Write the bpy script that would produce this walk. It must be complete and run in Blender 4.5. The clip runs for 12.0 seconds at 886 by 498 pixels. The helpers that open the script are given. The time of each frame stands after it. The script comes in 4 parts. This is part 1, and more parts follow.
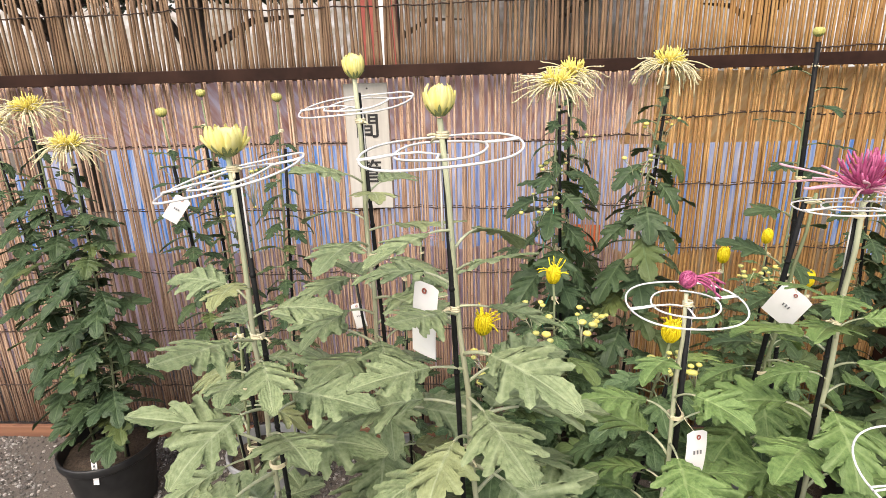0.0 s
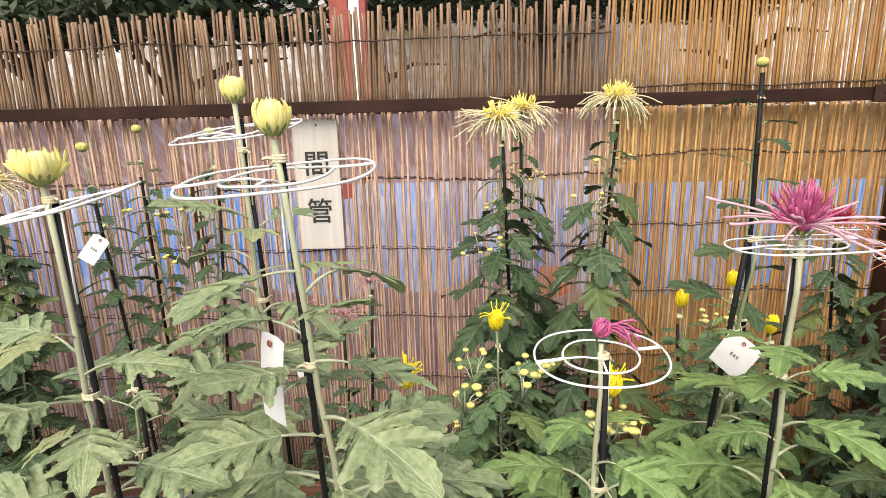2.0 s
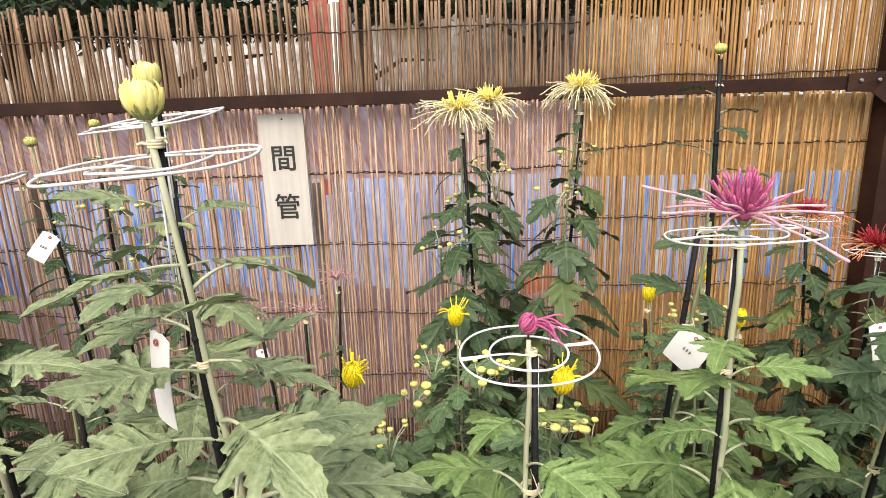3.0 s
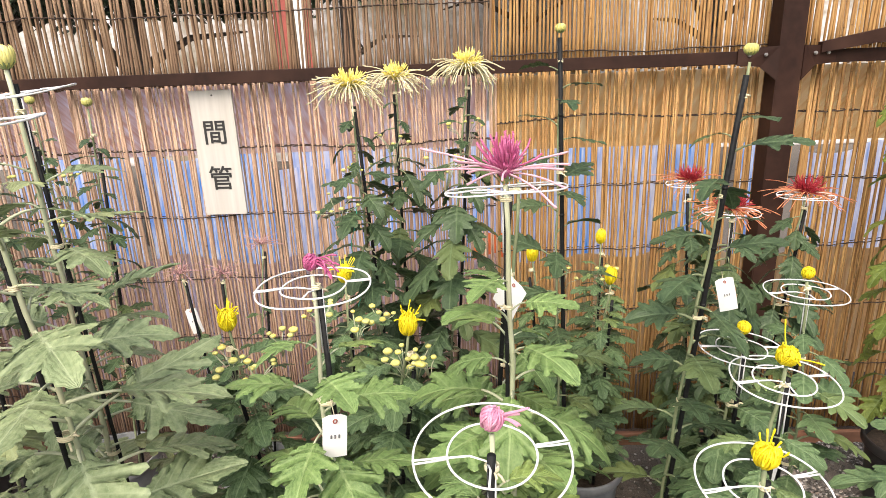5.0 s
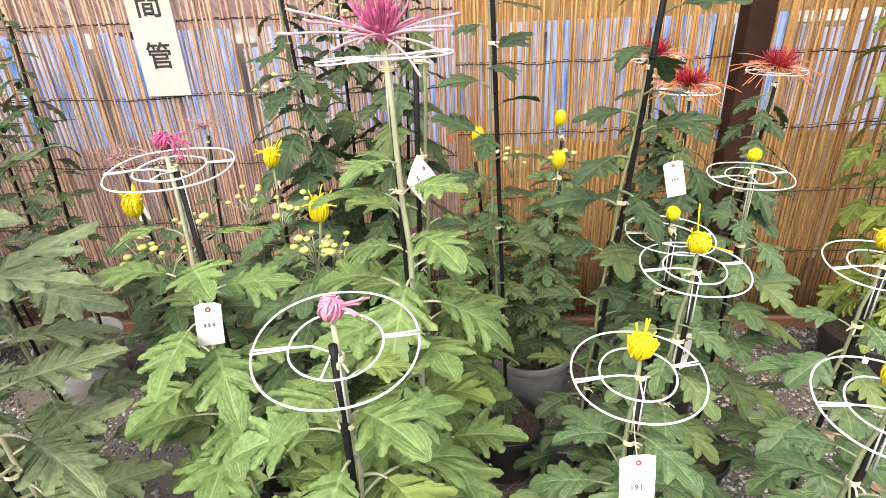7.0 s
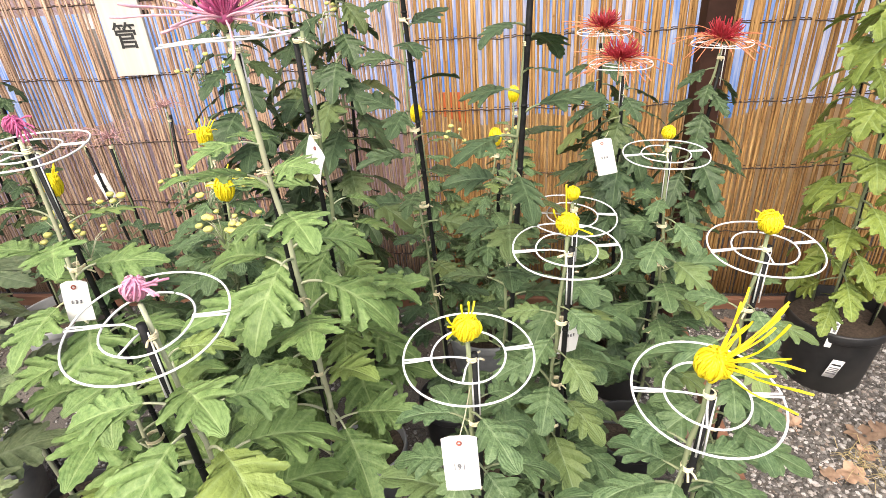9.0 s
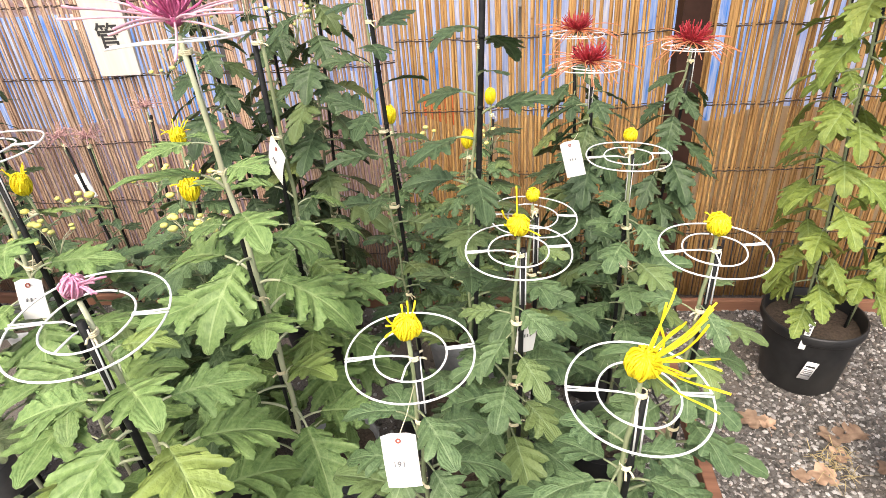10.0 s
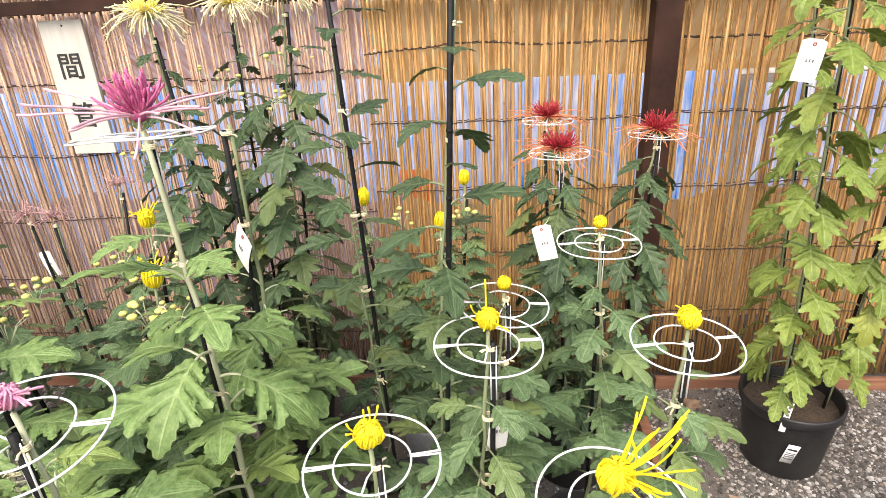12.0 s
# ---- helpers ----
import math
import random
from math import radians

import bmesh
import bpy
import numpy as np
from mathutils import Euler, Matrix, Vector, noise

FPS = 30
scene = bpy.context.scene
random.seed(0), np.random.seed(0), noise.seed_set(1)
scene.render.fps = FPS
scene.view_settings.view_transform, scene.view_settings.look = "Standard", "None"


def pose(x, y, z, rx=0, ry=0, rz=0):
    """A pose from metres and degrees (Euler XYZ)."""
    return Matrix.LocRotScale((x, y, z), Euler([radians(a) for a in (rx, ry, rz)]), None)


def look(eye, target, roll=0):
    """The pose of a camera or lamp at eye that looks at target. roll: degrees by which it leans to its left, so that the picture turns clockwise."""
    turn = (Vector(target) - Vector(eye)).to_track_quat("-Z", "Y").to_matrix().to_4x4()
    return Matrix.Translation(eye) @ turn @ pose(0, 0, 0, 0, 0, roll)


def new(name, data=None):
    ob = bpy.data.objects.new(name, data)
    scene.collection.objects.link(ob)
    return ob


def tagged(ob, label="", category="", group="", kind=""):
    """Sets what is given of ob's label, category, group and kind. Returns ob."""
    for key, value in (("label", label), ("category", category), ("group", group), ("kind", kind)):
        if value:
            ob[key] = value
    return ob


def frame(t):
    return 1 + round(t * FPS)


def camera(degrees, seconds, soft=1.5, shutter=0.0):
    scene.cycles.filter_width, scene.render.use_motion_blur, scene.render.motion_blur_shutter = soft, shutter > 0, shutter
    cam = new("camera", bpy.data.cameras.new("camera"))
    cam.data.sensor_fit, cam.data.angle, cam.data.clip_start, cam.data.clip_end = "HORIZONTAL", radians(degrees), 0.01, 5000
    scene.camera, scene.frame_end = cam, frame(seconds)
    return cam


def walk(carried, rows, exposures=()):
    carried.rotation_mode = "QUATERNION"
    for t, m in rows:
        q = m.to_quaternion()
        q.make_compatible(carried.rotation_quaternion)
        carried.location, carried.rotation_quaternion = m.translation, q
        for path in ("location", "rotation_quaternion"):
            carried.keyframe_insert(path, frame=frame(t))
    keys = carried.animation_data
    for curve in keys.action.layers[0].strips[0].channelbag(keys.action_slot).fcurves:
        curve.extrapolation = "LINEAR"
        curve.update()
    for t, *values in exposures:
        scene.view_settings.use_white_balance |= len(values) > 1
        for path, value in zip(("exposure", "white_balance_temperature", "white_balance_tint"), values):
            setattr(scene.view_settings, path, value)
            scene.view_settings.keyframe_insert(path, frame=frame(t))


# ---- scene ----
cam = camera(74.9, 12.0, soft=0.75)
METRES, EYE, TILT, LEAN, TURN = 1.15, 1.45, -18.0, 1.6, 2.8
ROWS = [
    (0.0, 0.0, 0.0, 0.0, -0.0, 0.0, 0.0),
    (0.5, 0.0372, 0.0104, -0.0017, -0.03, 2.28, -0.14),
    (1.0, 0.0769, 0.0321, -0.0007, -0.26, 3.63, -0.1),
    (1.5, 0.0975, 0.0556, -0.0004, -0.5, 4.02, -0.09),
    (2.0, 0.1185, 0.0843, 0.0018, -0.6, 4.18, 0.03),
    (2.5, 0.1393, 0.1108, -0.0025, -0.74, 4.06, 0.06),
    (3.0, 0.1954, 0.1122, -0.001, -0.85, 3.88, 0.47),
    (5.0, 0.4358, -0.0049, -0.0428, -0.54, 1.74, 0.69),
    (5.5, 0.4698, 0.017, -0.0471, -0.81, -0.66, 0.68),
    (6.0, 0.5231, 0.0327, -0.0568, -0.64, -3.43, 0.63),
    (6.5, 0.5659, 0.0408, -0.0572, -0.27, -6.21, 0.72),
    (7.0, 0.5888, 0.0509, -0.0547, 0.27, -9.24, 0.82),
    (9.0, 0.8009, 0.0558, -0.0515, 3.59, -11.59, 1.14),
    (9.5, 0.8342, 0.0579, -0.051, 3.7, -11.56, 1.23),
    (10.0, 0.8629, 0.0518, -0.0518, 3.7, -11.49, 0.89),
    (10.5, 0.8696, 0.0552, -0.0361, 3.45, -11.09, 0.81),
    (11.0, 0.8708, 0.0649, -0.0293, 2.44, -9.69, 0.65),
    (11.5, 0.8773, 0.0697, -0.0245, 1.94, -7.46, 0.59),
    (12.0, 0.8778, 0.0727, -0.0217, 1.77, -4.9, 0.61),
]
walk(cam, [(t, pose(0, 0, EYE, TILT, LEAN, TURN) @ pose(METRES * x, METRES * y, METRES * z, 90 + pitch, roll, yaw)) for t, x, y, z, yaw, pitch, roll in ROWS],
     [(0.0, 0.74), (3.0, 0.80), (5.0, 0.98), (7.0, 1.13), (9.5, 1.24), (12.0, 1.20)])

# ---- world, sun, exposure ----
world = bpy.data.worlds.new("overcast_sky")
scene.world = world
world.use_nodes = True
wn = world.node_tree.nodes
sky = wn.new("ShaderNodeTexSky")
sky.sky_type = "NISHITA"
sky.sun_disc = False
sky.sun_elevation, sky.sun_rotation = radians(53), radians(192)
sky.air_density, sky.dust_density, sky.ozone_density = 1.0, 8.0, 0.4
world.node_tree.links.new(sky.outputs[0], wn["Background"].inputs[0])
wn["Background"].inputs[1].default_value = 0.13
sun = new("sun", bpy.data.lights.new("sun", "SUN"))
sun.data.energy, sun.data.angle, sun.data.color = 1.3, radians(75), (1.0, 0.98, 0.95)
sun.matrix_world = look((-0.8, -3.9, 5.2), (0, 0, 0))


# ---- materials ----
def material(name, rough=0.6, metal=0.0):
    m = bpy.data.materials.new(name)
    m.use_nodes = True
    bsdf = m.node_tree.nodes["Principled BSDF"]
    bsdf.inputs["Roughness"].default_value = rough
    bsdf.inputs["Metallic"].default_value = metal
    return m, m.node_tree.nodes, m.node_tree.links, bsdf


def ramp(nodes, stops):
    r = nodes.new("ShaderNodeValToRGB")
    while len(r.color_ramp.elements) < len(stops):
        r.color_ramp.elements.new(0.5)
    for e, (p, c) in zip(r.color_ramp.elements, stops):
        e.position, e.color = p, (*c, 1)
    return r


def noise_tex(nodes, links, scale, detail=4, stretch=(1, 1, 1), kind="Object"):
    tc = nodes.new("ShaderNodeTexCoord")
    mp = nodes.new("ShaderNodeMapping")
    mp.inputs["Scale"].default_value = stretch
    nz = nodes.new("ShaderNodeTexNoise")
    nz.inputs["Scale"].default_value, nz.inputs["Detail"].default_value = scale, detail
    links.new(tc.outputs[kind], mp.inputs[0])
    links.new(mp.outputs[0], nz.inputs[0])
    return nz


def mixed(nodes, links, a, b, fac, mode="MIX"):
    """Mix two colours; a, b and fac are sockets or values."""
    n = nodes.new("ShaderNodeMix")
    n.data_type, n.blend_type = "RGBA", mode
    for socket, value in ((n.inputs[0], fac), (n.inputs[6], a), (n.inputs[7], b)):
        if isinstance(value, bpy.types.NodeSocket):
            links.new(value, socket)
        else:
            socket.default_value = value if isinstance(value, float) else (*value, 1)
    return n.outputs[2]


def math_node(nodes, links, op, a, b=0.0):
    n = nodes.new("ShaderNodeMath")
    n.operation = op
    for socket, value in zip(n.inputs, (a, b)):
        if isinstance(value, bpy.types.NodeSocket):
            links.new(value, socket)
        else:
            socket.default_value = value
    return n.outputs[0]


def bumped(nodes, links, bsdf, height, strength=0.3, distance=0.002):
    b = nodes.new("ShaderNodeBump")
    b.inputs["Strength"].default_value, b.inputs["Distance"].default_value = strength, distance
    links.new(height, b.inputs["Height"])
    links.new(b.outputs[0], bsdf.inputs["Normal"])


def mottled(name, dark, light, scale=30, rough=0.6, bump=0.2, metal=0.0, stretch=(1, 1, 1), stain=None, vary=0.0):
    """Two tones by a fine noise, a broad stain over it, and a fine relief; vary: brightness change from object to object."""
    m, nodes, links, bsdf = material(name, rough, metal)
    fine = noise_tex(nodes, links, scale, 6, stretch)
    col = ramp(nodes, [(0.3, dark), (0.7, light)])
    links.new(fine.outputs[0], col.inputs[0])
    out = col.outputs[0]
    if stain:
        broad = noise_tex(nodes, links, scale * 0.13, 3)
        r = ramp(nodes, [(0.45, (0, 0, 0)), (0.7, (1, 1, 1))])
        links.new(broad.outputs[0], r.inputs[0])
        out = mixed(nodes, links, out, stain, r.outputs[0])
    if vary:
        info = nodes.new("ShaderNodeObjectInfo")
        hsv = nodes.new("ShaderNodeHueSaturation")
        links.new(math_node(nodes, links, "MULTIPLY_ADD", info.outputs["Random"], 2 * vary), hsv.inputs["Value"])
        hsv.inputs["Value"].links[0].from_node.inputs[2].default_value = 1 - vary
        links.new(out, hsv.inputs["Color"])
        out = hsv.outputs[0]
    links.new(out, bsdf.inputs["Base Color"])
    if bump:
        bumped(nodes, links, bsdf, fine.outputs[0], bump)
    return m


def see_through(m, share, colour):
    """Add a share of light that passes through a thin sheet."""
    nodes, links = m.node_tree.nodes, m.node_tree.links
    bsdf, out = nodes["Principled BSDF"], nodes["Material Output"]
    tr, mix = nodes.new("ShaderNodeBsdfTranslucent"), nodes.new("ShaderNodeMixShader")
    if colour is None:
        links.new(bsdf.inputs["Base Color"].links[0].from_socket, tr.inputs[0])
    elif isinstance(colour, bpy.types.NodeSocket):
        links.new(colour, tr.inputs[0])
    else:
        tr.inputs[0].default_value = (*colour, 1)
    mix.inputs[0].default_value = share
    links.new(bsdf.outputs[0], mix.inputs[1])
    links.new(tr.outputs[0], mix.inputs[2])
    links.new(mix.outputs[0], out.inputs[0])
    return m


def leaf_material(name, deep, pale, vein, old, rough=0.43):
    """Leaf blade: pale midrib and side veins by the leaf's own u and v, blotches, and yellowing on some leaves."""
    m, nodes, links, bsdf = material(name, rough)
    bsdf.inputs["Specular IOR Level"].default_value = 0.24
    uv = nodes.new("ShaderNodeUVMap")
    sep = nodes.new("ShaderNodeSeparateXYZ")
    links.new(uv.outputs[0], sep.inputs[0])
    across = math_node(nodes, links, "ABSOLUTE", math_node(nodes, links, "SUBTRACT", sep.outputs[0], 0.5))
    along = sep.outputs[1]
    mid = ramp(nodes, [(0.0, (1, 1, 1)), (0.03, (0.7, 0.7, 0.7)), (0.045, (0, 0, 0))])
    links.new(across, mid.inputs[0])
    saw = math_node(nodes, links, "PINGPONG", math_node(nodes, links, "MULTIPLY_ADD", along, 4.0), 0.5)
    saw.node.inputs[0].links[0].from_node.inputs[2].default_value = -0.5
    side = ramp(nodes, [(0.0, (0.6, 0.6, 0.6)), (0.035, (0.25, 0.25, 0.25)), (0.075, (0, 0, 0))])
    links.new(saw, side.inputs[0])
    twig = math_node(nodes, links, "PINGPONG", math_node(nodes, links, "MULTIPLY_ADD", saw, -4.0), 1.0)
    links.new(math_node(nodes, links, "MULTIPLY", across, 16.0), twig.node.inputs[0].links[0].from_node.inputs[2])
    fine_vein = ramp(nodes, [(0.0, (0.30, 0.30, 0.30)), (0.16, (0, 0, 0))])
    links.new(twig, fine_vein.inputs[0])
    veins = math_node(nodes, links, "MAXIMUM", math_node(nodes, links, "MAXIMUM", mid.outputs[0], side.outputs[0]), fine_vein.outputs[0])
    blot = noise_tex(nodes, links, 130, 6)
    base = ramp(nodes, [(0.3, deep), (0.72, pale)])
    links.new(blot.outputs[0], base.inputs[0])
    info = nodes.new("ShaderNodeObjectInfo")
    rnd = ramp(nodes, [(0.0, (0, 0, 0)), (0.86, (0.1, 0.1, 0.1)), (1.0, (0.8, 0.8, 0.8))])
    links.new(info.outputs["Random"], rnd.inputs[0])
    col = mixed(nodes, links, base.outputs[0], old, rnd.outputs[0])
    broad = noise_tex(nodes, links, 9, 2)
    shade = ramp(nodes, [(0.3, (0.70, 0.72, 0.70)), (0.7, (1.15, 1.12, 1.1))])
    links.new(broad.outputs[0], shade.inputs[0])
    col = mixed(nodes, links, col, shade.outputs[0], 1.0, "MULTIPLY")
    col = mixed(nodes, links, col, vein, math_node(nodes, links, "MULTIPLY", veins, 0.55))
    links.new(col, bsdf.inputs["Base Color"])
    h = math_node(nodes, links, "ADD", math_node(nodes, links, "MULTIPLY", math_node(nodes, links, "MULTIPLY", saw, across), 2.6), math_node(nodes, links, "MULTIPLY", blot.outputs[0], 0.7))
    bumped(nodes, links, bsdf, math_node(nodes, links, "ADD", h, math_node(nodes, links, "MULTIPLY", twig, 0.16)), 0.8, 0.003)
    return see_through(m, 0.12, col)


def reed_material(name, tones):
    """Dry reed: a tone of its own for each cane, streaks along it, dark specks and joints."""
    m, nodes, links, bsdf = material(name, 0.6)
    bsdf.inputs["Specular IOR Level"].default_value = 0.25
    info = nodes.new("ShaderNodeObjectInfo")
    tone = ramp(nodes, [(i / max(1, len(tones) - 1), c) for i, c in enumerate(tones)])
    links.new(info.outputs["Random"], tone.inputs[0])
    off = nodes.new("ShaderNodeVectorMath")
    tc = nodes.new("ShaderNodeTexCoord")
    off.operation = "ADD"
    links.new(tc.outputs["Object"], off.inputs[0])
    sh = nodes.new("ShaderNodeCombineXYZ")
    links.new(math_node(nodes, links, "MULTIPLY", info.outputs["Random"], 37.0), sh.inputs[2])
    links.new(sh.outputs[0], off.inputs[1])
    def streak(scale, stretch, lo, hi, a, b):
        mp = nodes.new("ShaderNodeMapping")
        mp.inputs["Scale"].default_value = stretch
        nz = nodes.new("ShaderNodeTexNoise")
        nz.inputs["Scale"].default_value, nz.inputs["Detail"].default_value = scale, 4
        links.new(off.outputs[0], mp.inputs[0])
        links.new(mp.outputs[0], nz.inputs[0])
        r = ramp(nodes, [(lo, a), (hi, b)])
        links.new(nz.outputs[0], r.inputs[0])
        return r.outputs[0], nz.outputs[0]
    s1, h1 = streak(1.0, (300, 300, 14), 0.3, 0.7, (0.62, 0.58, 0.55), (1.15, 1.12, 1.05))
    s2, h2 = streak(1.0, (40, 40, 5), 0.35, 0.65, (0.7, 0.62, 0.6), (1.1, 1.1, 1.05))
    col = mixed(nodes, links, tone.outputs[0], s1, 1.0, "MULTIPLY")
    col = mixed(nodes, links, col, s2, 1.0, "MULTIPLY")
    s3, h3 = streak(1.0, (30, 30, 62), 0.29, 0.36, (0.42, 0.34, 0.30), (1, 1, 1))
    col = mixed(nodes, links, col, s3, 1.0, "MULTIPLY")
    links.new(col, bsdf.inputs["Base Color"])
    bumped(nodes, links, bsdf, h1, 0.3, 0.001)
    return m


LEAF_PALE = leaf_material("leaf_dusty_green", (0.14, 0.195, 0.095), (0.275, 0.34, 0.19), (0.40, 0.45, 0.29), (0.31, 0.33, 0.15))
LEAF_GREEN = leaf_material("leaf_fresh_green", (0.097, 0.172, 0.056), (0.19, 0.288, 0.104), (0.33, 0.42, 0.19), (0.24, 0.31, 0.08))
LEAF_BUSH = leaf_material("leaf_bushy_green", (0.062, 0.115, 0.052), (0.132, 0.205, 0.094), (0.25, 0.33, 0.18), (0.19, 0.25, 0.08))
LEAF_DEEP = leaf_material("leaf_deep_green", (0.028, 0.056, 0.028), (0.068, 0.110, 0.054), (0.15, 0.21, 0.11), (0.15, 0.19, 0.06))
LEAF_LIME = leaf_material("leaf_light_green", (0.10, 0.155, 0.028), (0.21, 0.275, 0.06), (0.28, 0.37, 0.15), (0.30, 0.32, 0.07))
STEM = mottled("stem_green", (0.34, 0.38, 0.24), (0.48, 0.50, 0.35), 60, 0.6, 0.25, stretch=(1, 1, 0.2), stain=(0.38, 0.36, 0.25))
STEM_DARK = mottled("stem_dull_green", (0.15, 0.19, 0.095), (0.26, 0.29, 0.165), 80, 0.75, 0.4, stretch=(1, 1, 0.2))
STAKE = mottled("black_plastic_coating", (0.007, 0.0075, 0.008), (0.016, 0.017, 0.018), 120, 0.55, 0.15)
WIRE = mottled("white_coated_wire", (0.74, 0.74, 0.76), (0.84, 0.84, 0.85), 200, 0.35, 0.1, stain=(0.62, 0.62, 0.62))
TIE = mottled("cream_plant_tape", (0.60, 0.54, 0.36), (0.74, 0.68, 0.48), 150, 0.6, 0.2)
TWINE_GREEN = mottled("green_twine", (0.03, 0.25, 0.17), (0.06, 0.36, 0.26), 200, 0.7)
PAPER = mottled("white_card", (0.74, 0.74, 0.74), (0.84, 0.84, 0.84), 60, 0.7, 0.05, stain=(0.70, 0.70, 0.69))
INK = mottled("black_ink", (0.012, 0.012, 0.012), (0.03, 0.03, 0.03), 90, 0.6, 0.0)
INK_GREY = mottled("grey_ink", (0.12, 0.12, 0.13), (0.18, 0.18, 0.19), 90, 0.6, 0.0)
EYELET = mottled("red_brown_eyelet", (0.25, 0.06, 0.04), (0.36, 0.10, 0.07), 90, 0.6, 0.0)


def petal_material(name, dark, light, through_share=0.25):
    m = mottled(name, dark, light, 160, 0.5, 0.2, stretch=(1, 1, 0.3))
    return see_through(m, through_share, light)


P_YELLOW = petal_material("petal_bright_yellow", (0.82, 0.66, 0.012), (0.94, 0.82, 0.03))
P_PALE = petal_material("petal_soft_yellow", (0.88, 0.76, 0.16), (0.95, 0.87, 0.32))
P_BUD = petal_material("petal_pale_bud", (0.88, 0.80, 0.22), (0.96, 0.92, 0.46))
P_CREAM = petal_material("petal_cream", (0.74, 0.66, 0.36), (0.84, 0.80, 0.60))
P_MAGENTA = petal_material("petal_magenta", (0.40, 0.05, 0.18), (0.66, 0.20, 0.38))
P_PINK = petal_material("petal_pink", (0.70, 0.36, 0.48), (0.83, 0.58, 0.65))
P_ROSE = petal_material("petal_rose", (0.60, 0.20, 0.37), (0.80, 0.48, 0.60))
P_RED = petal_material("petal_crimson", (0.25, 0.008, 0.018), (0.44, 0.03, 0.045))
P_ORANGE = petal_material("petal_orange", (0.55, 0.15, 0.07), (0.70, 0.34, 0.17))
P_FADED = petal_material("petal_faded_pink", (0.42, 0.22, 0.24), (0.58, 0.38, 0.36))
SEPAL = mottled("sepal_green", (0.20, 0.26, 0.10), (0.32, 0.36, 0.16), 120, 0.6, 0.3)
P_LIME = petal_material("bud_lime", (0.60, 0.58, 0.16), (0.74, 0.72, 0.28))

REED_BROWN = reed_material("reed_russet", [(0.427, 0.303, 0.231), (0.515, 0.378, 0.298), (0.57, 0.436, 0.355), (0.471, 0.34, 0.266), (0.592, 0.469, 0.39)])
REED_GREY = reed_material("reed_weathered", [(0.221, 0.156, 0.108), (0.261, 0.187, 0.13), (0.295, 0.214, 0.153), (0.241, 0.17, 0.118), (0.315, 0.224, 0.149)])
REED_GOLD = reed_material("reed_golden", [(0.381, 0.231, 0.096), (0.459, 0.288, 0.12), (0.501, 0.324, 0.141), (0.423, 0.261, 0.108), (0.525, 0.357, 0.171)])
TWINE = mottled("dark_twine", (0.025, 0.015, 0.011), (0.06, 0.036, 0.026), 200, 0.85, 0.4)
STEEL = mottled("brown_painted_steel", (0.018, 0.0075, 0.005), (0.027, 0.011, 0.0075), 50, 0.62, 0.12, stain=(0.046, 0.021, 0.014))
STAKE.node_tree.nodes["Principled BSDF"].inputs["Specular IOR Level"].default_value = 0.15
STEEL.node_tree.nodes["Principled BSDF"].inputs["Specular IOR Level"].default_value = 0.2
BOLT = mottled("zinc_bolt", (0.35, 0.34, 0.33), (0.55, 0.54, 0.52), 100, 0.35, 0.1, metal=0.8)
TIMBER = mottled("stained_timber", (0.15, 0.066, 0.038), (0.25, 0.12, 0.07), 25, 0.7, 0.3, stretch=(0.15, 2, 2))
SIGN_WOOD = mottled("pale_sign_board", (0.45, 0.43, 0.40), (0.56, 0.54, 0.505), 14, 0.6, 0.1, stretch=(4, 1, 0.25), stain=(0.50, 0.46, 0.38))
POT_BLACK = mottled("black_plastic_pot", (0.008, 0.0085, 0.0095), (0.018, 0.0185, 0.020), 40, 0.5, 0.1, stain=(0.03, 0.029, 0.027))
POT_GREY = mottled("grey_plastic_pot", (0.20, 0.21, 0.22), (0.28, 0.29, 0.30), 40, 0.5, 0.1, stain=(0.16, 0.16, 0.16))
SOIL = mottled("potting_soil", (0.025, 0.018, 0.012), (0.085, 0.06, 0.042), 130, 0.95, 1.0)
GROUND = mottled("gravel_bed", (0.04, 0.034, 0.029), (0.17, 0.15, 0.132), 260, 0.9, 1.0, stain=(0.10, 0.087, 0.078))
DEAD_LEAF = mottled("dead_brown_leaf", (0.16, 0.095, 0.06), (0.34, 0.235, 0.16), 40, 0.75, 0.6, vary=0.3)
STRAW = mottled("dry_grass", (0.30, 0.24, 0.11), (0.46, 0.38, 0.2), 60, 0.8)
HOSE = mottled("black_hose", (0.02, 0.022, 0.022), (0.035, 0.037, 0.037), 60, 0.45, 0.1)
BARK = mottled("tree_bark", (0.05, 0.04, 0.03), (0.13, 0.10, 0.08), 25, 0.9, 0.8, stretch=(1, 1, 0.2))
TREE_LEAF = mottled("tree_leaf", (0.015, 0.032, 0.012), (0.05, 0.075, 0.03), 8, 0.55, 0.1)
RED_PAINT = mottled("vermilion_paint", (0.24, 0.045, 0.035), (0.33, 0.07, 0.05), 20, 0.5, 0.1)
WHITE_PAINT = mottled("white_paint", (0.70, 0.69, 0.68), (0.80, 0.79, 0.78), 20, 0.6, 0.05)
# white and brown blotches imitate bright sky broken by dark foliage
BACKDROP = mottled("bright_patch_backdrop", (0.30, 0.26, 0.20), (0.84, 0.84, 0.88), 5, 0.85, 0.2, stain=(0.17, 0.14, 0.075))
CLOTH_BLUE = see_through(mottled("blue_sheet", (0.04, 0.30, 0.86), (0.84, 0.88, 0.96), 13, 0.5, 0.1, stretch=(7, 1, 0.4)), 0.45, None)
CLOTH_WHITE = see_through(mottled("white_sheet", (0.26, 0.40, 0.76), (0.86, 0.85, 0.90), 12, 0.6, 0.1, stretch=(7, 1, 0.5)), 0.45, None)
